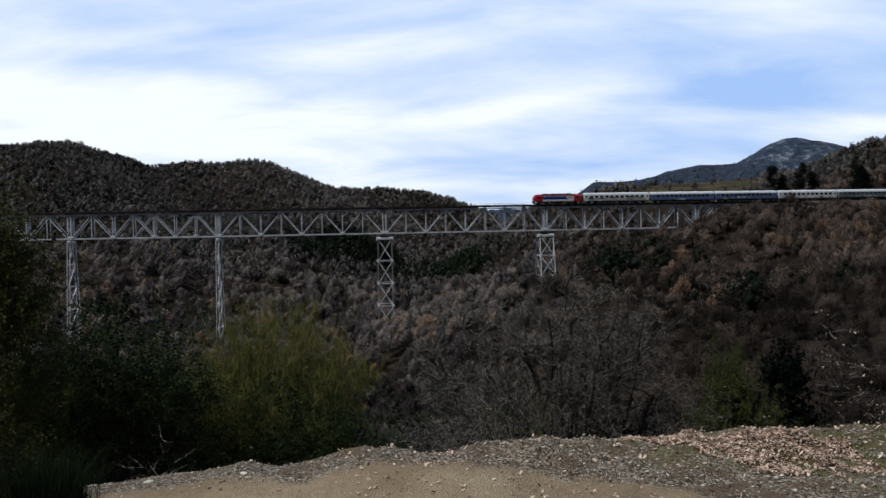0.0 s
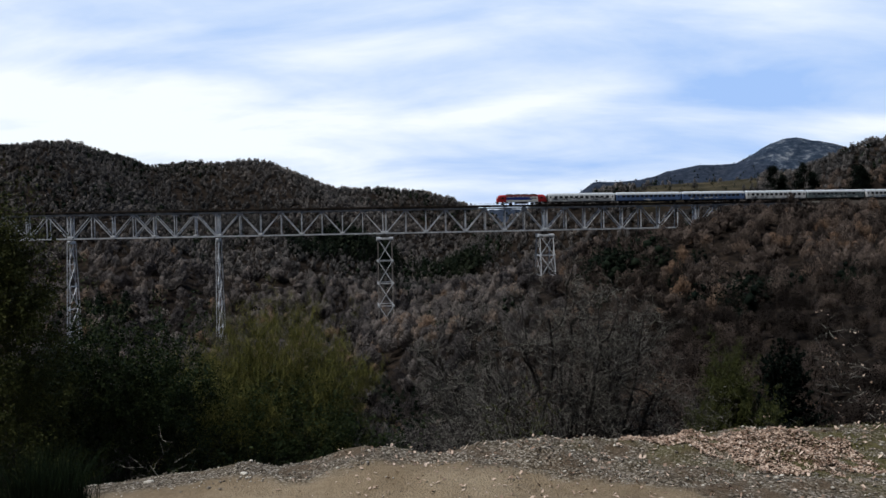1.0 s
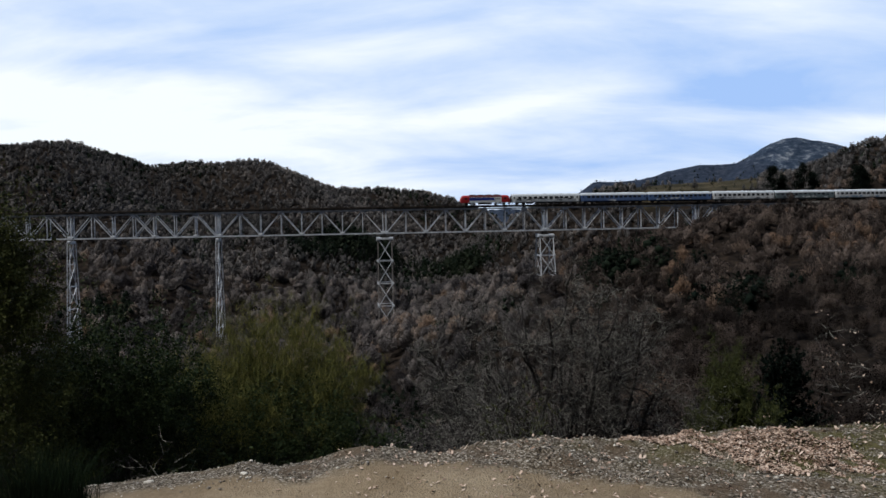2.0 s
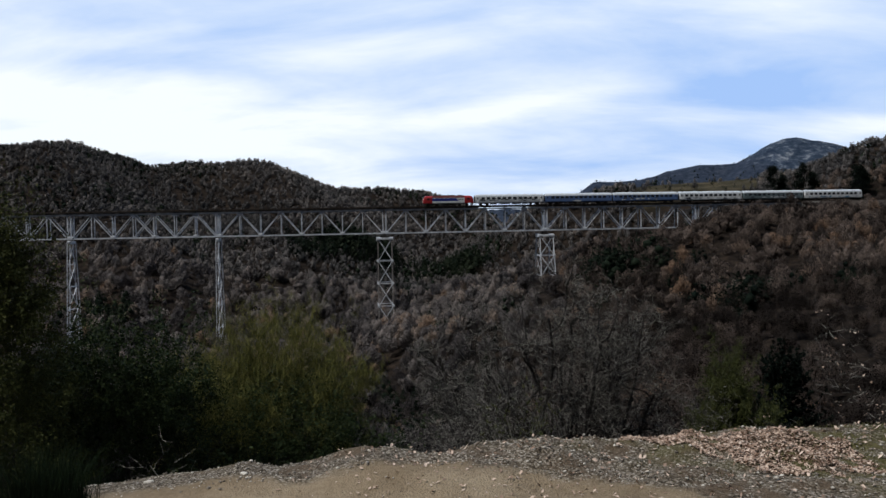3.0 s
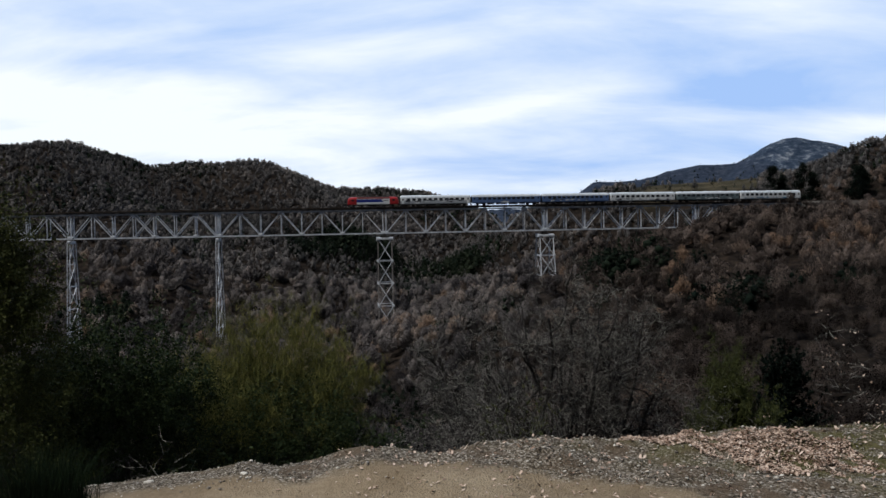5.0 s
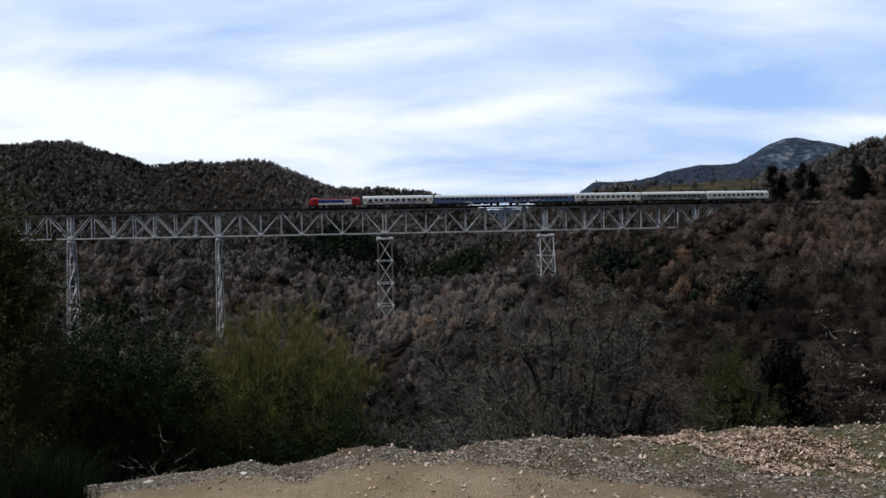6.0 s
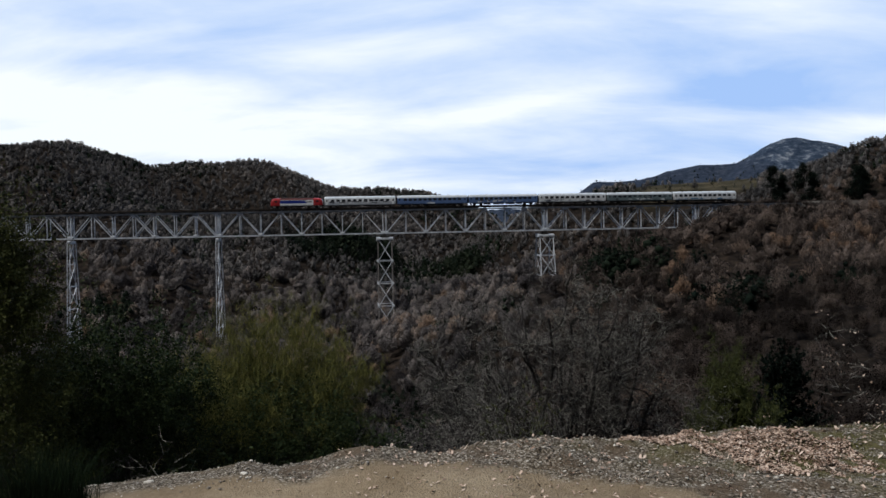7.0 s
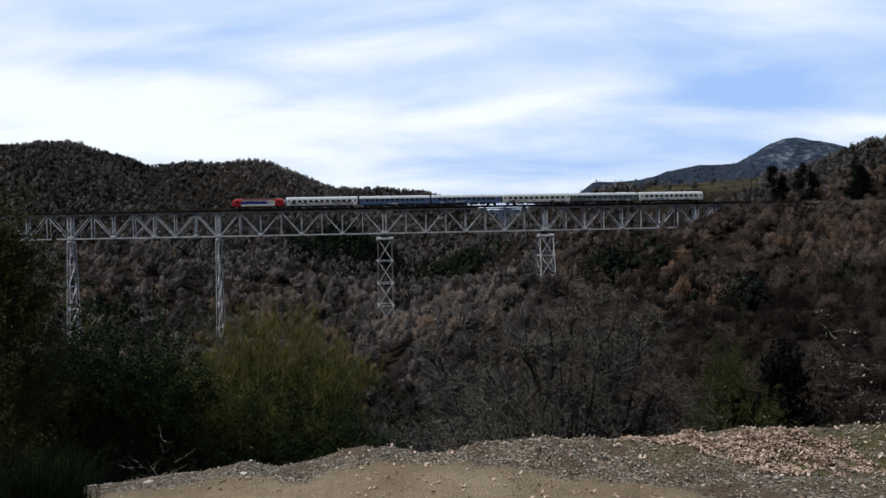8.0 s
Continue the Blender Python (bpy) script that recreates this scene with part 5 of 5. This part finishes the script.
# ---- small things on the lay-by ----
def pebbles(name, x, y, size, flat, seed, material, label, category):
    """Loose angular stones: squashed, jittered octahedra."""
    r = np.random.default_rng(seed)
    n = len(x)
    base = np.array([(1, 0, 0), (0, 1, 0), (-1, 0, 0), (0, -1, 0), (0, 0, 1), (0, 0, -1), (0.6, 0.6, 0.45), (-0.6, 0.55, 0.45), (-0.6, -0.6, 0.4), (0.55, -0.6, 0.45)])
    tri = np.array([(4, 6, 7), (4, 7, 8), (4, 8, 9), (4, 9, 6), (0, 1, 6), (1, 2, 7), (2, 3, 8), (3, 0, 9), (6, 1, 7), (7, 2, 8), (8, 3, 9), (9, 0, 6), (5, 1, 0), (5, 2, 1), (5, 3, 2), (5, 0, 3)])
    v = base[None] * r.uniform(0.7, 1.3, (n, 10, 3)) * size[:, None, None] * np.array((1, 1, flat))
    v[:, :, 1] *= r.uniform(0.5, 1.0, (n, 1))
    a = r.random(n) * 6.283
    ca, sa = np.cos(a)[:, None], np.sin(a)[:, None]
    w = np.stack([v[:, :, 0] * ca - v[:, :, 1] * sa + x[:, None], v[:, :, 0] * sa + v[:, :, 1] * ca + y[:, None], v[:, :, 2] + (land(x, y) + size * flat * 0.35)[:, None]], 2)
    ob = soup(name, w.reshape(-1, 3), (tri[None] + np.arange(n)[:, None, None] * 10).reshape(-1, 3), material)
    return tagged(ob, label, category, kind="stuff")


def fallen_leaves(name, x, y, size, seed, material, label):
    """Curled leaves lying about: two folded halves each, with a little thickness of curl."""
    r = np.random.default_rng(seed)
    n = len(x)
    base = np.array([(-1, 0, 0.1), (-0.2, 0.5, 0.35), (1, 0, 0.25), (0.1, -0.5, 0.3), (0, 0, 0.0)])
    tri = np.array([(0, 4, 1), (1, 4, 2), (2, 4, 3), (3, 4, 0)])
    v = base[None] * size[:, None, None] * r.uniform(0.6, 1.3, (n, 5, 3))
    tilt = r.normal(0, 0.45, (n, 2))
    v[:, :, 2] += v[:, :, 0] * tilt[:, :1] + v[:, :, 1] * tilt[:, 1:]
    a = r.random(n) * 6.283
    ca, sa = np.cos(a)[:, None], np.sin(a)[:, None]
    w = np.stack([v[:, :, 0] * ca - v[:, :, 1] * sa + x[:, None], v[:, :, 0] * sa + v[:, :, 1] * ca + y[:, None], v[:, :, 2] + (land(x, y) + size * r.uniform(0.0, 0.9, n))[:, None]], 2)
    ob = soup(name, w.reshape(-1, 3), (tri[None] + np.arange(n)[:, None, None] * 5).reshape(-1, 3), material)
    return tagged(ob, label, "leaves", kind="stuff")


def litter_places(seed, n, x0, x1, back, fwd, power=1.0):
    """Places between back and fwd metres before the rim."""
    r = np.random.default_rng(seed)
    x = r.uniform(x0, x1, n)
    return x, rim_y(x) - back + (back + fwd) * r.random(n) ** power, r


x, y, r = litter_places(61, 16000, -3.2, 4.2, 2.2, 0.25, 0.75)
keep = (y + 0.6 * np.clip(x - 0.5, 0, None) + 0.3 * wave(x, y, 0.5, 42) > 5.1) & (r.random(len(x)) < 0.55 + 0.5 * wave(x, y, 0.35, 43))
x, y = x[keep], y[keep]
pebbles("gravel", x, y, 0.0045 + 0.012 * r.random(len(x)) ** 3.5, 0.6, 62, STONE, "loose pale and grey stones strewn along the rim", "gravel")
x, y, r = litter_places(63, 350, -3.2, 4.2, 3.2, -0.6)
pebbles("grit", x, y, 0.003 + 0.008 * r.random(len(x)) ** 4, 0.6, 64, STONE, "scattered small stones on the trodden earth", "gravel")
x, y, r = litter_places(65, 20000, 1.15, 2.85, 0.95, 0.05)
run = np.clip((x - 1.3) / 0.6, 0, 1)
keep = (np.abs(y - 5.84 + 0.40 * run) < (0.14 + 0.17 * run) * (1 + 0.4 * wave(x, y, 0.35, 41) + 0.3 * wave(x, y, 0.12, 44))) & (x > 1.2) & (x < 2.66 + 0.12 * wave(x, y, 0.2, 45))
fallen_leaves("leaf_litter", x[keep], y[keep], 0.007 + 0.009 * r.random(keep.sum()), 66, DRY_LEAF, "drift of dry pinkish-brown leaves on the gravel")
x, y, r = litter_places(67, 1500, -1.0, 4.2, 1.6, 0.2)
fallen_leaves("stray_leaves", x, y, 0.008 + 0.012 * r.random(len(x)), 68, DRY_LEAF, "stray dry leaves on gravel and moss")


def flat_stone(x, y, size, seed):
    rng = random.Random(seed)
    bm = bmesh.new()
    bmesh.ops.create_icosphere(bm, subdivisions=2, radius=1.0)
    for v in bm.verts:
        v.co *= rng.uniform(0.85, 1.15)
        v.co = Vector((v.co.x * size, v.co.y * size * 0.7, v.co.z * size * 0.35))
    ob = part("stone", bm, STONE)
    ob.matrix_basis = pose(x, y, height(x, y) + size * 0.12, 0, 0, rng.uniform(0, 360))
    tagged(ob, "pale flat stone lying on the trodden earth", "stone", "stones on the lay-by")


for k in range(8):
    rng = random.Random(700 + k)
    x = rng.uniform(-2.2, 3.4)
    flat_stone(x, float(rim_y(np.array([x]))[0]) - rng.uniform(0.1, 1.6), rng.uniform(0.018, 0.034), k)


def blades(name, cx, cy, spread, n, tall, width, lean, seed, material, label, category, kind=""):
    """Tapered blades, each bent once."""
    r = np.random.default_rng(seed)
    x, y = cx + r.normal(0, spread[0], n), cy + r.normal(0, spread[1], n)
    z = land(x, y) - 0.02
    a = r.random(n) * 6.283
    h = tall * r.uniform(0.5, 1.1, n)
    out = lean * r.random(n) * h
    p = np.stack([x, y, z], 1)
    d = np.stack([np.cos(a), np.sin(a), 0 * a], 1)
    e = np.stack([-np.sin(a), np.cos(a), 0 * a], 1) * width
    up = np.array((0, 0, 1.0))
    mid = p + d * (out * 0.35)[:, None] + up * (h * 0.6)[:, None]
    tip = p + d * out[:, None] + up * h[:, None]
    v = np.stack([p - e, p + e, mid - e * 0.7, mid + e * 0.7, tip], 1).reshape(-1, 3)
    k = np.arange(n)[:, None] * 5
    ob = soup(name, v, np.concatenate([k + [[0, 1, 3]], k + [[0, 3, 2]], k + [[2, 3, 4]]]), material)
    return tagged(ob, label, category, kind=kind)


tuft = thing("grass_tuft", pose(0, 0, 0), "spiky dark green tuft of rush at the edge of the lay-by", "grass tuft")
for k in range(7):
    a = k * 0.9
    clump = blades("blade_clump", -2.17 + 0.12 * math.cos(a), 4.55 + 0.1 * math.sin(a), (0.06, 0.06), 240, 0.52, 0.0022, 0.7, 81 + k, RUSH, "", "", "stuff")
    clump.parent = tuft
blades("rim_grass", 2.6, 6.0, (0.55, 0.10), 2200, 0.035, 0.0018, 0.8, 82, GRASS, "short mossy grass along the rim", "grass", "stuff")
blades("path_grass", 1.3, 5.0, (0.35, 0.25), 700, 0.03, 0.0018, 0.8, 83, GRASS, "sparse green grass sprouting in the gravel", "grass", "stuff")


def motions():
    for vehicle, offset in TRAIN:
        walk(vehicle, [(t, on_track(JOINT + offset + SPEED * (8.0 - t), RAIL_Z)) for t in STEPS])
    for wheelset, x in WHEELSETS:
        walk(wheelset, [(i / FPS, pose(x, 0, 0.46, 0, -math.degrees(SPEED * i / FPS / 0.46) % 360 - 180, 0)) for i in range(241)])


motions()
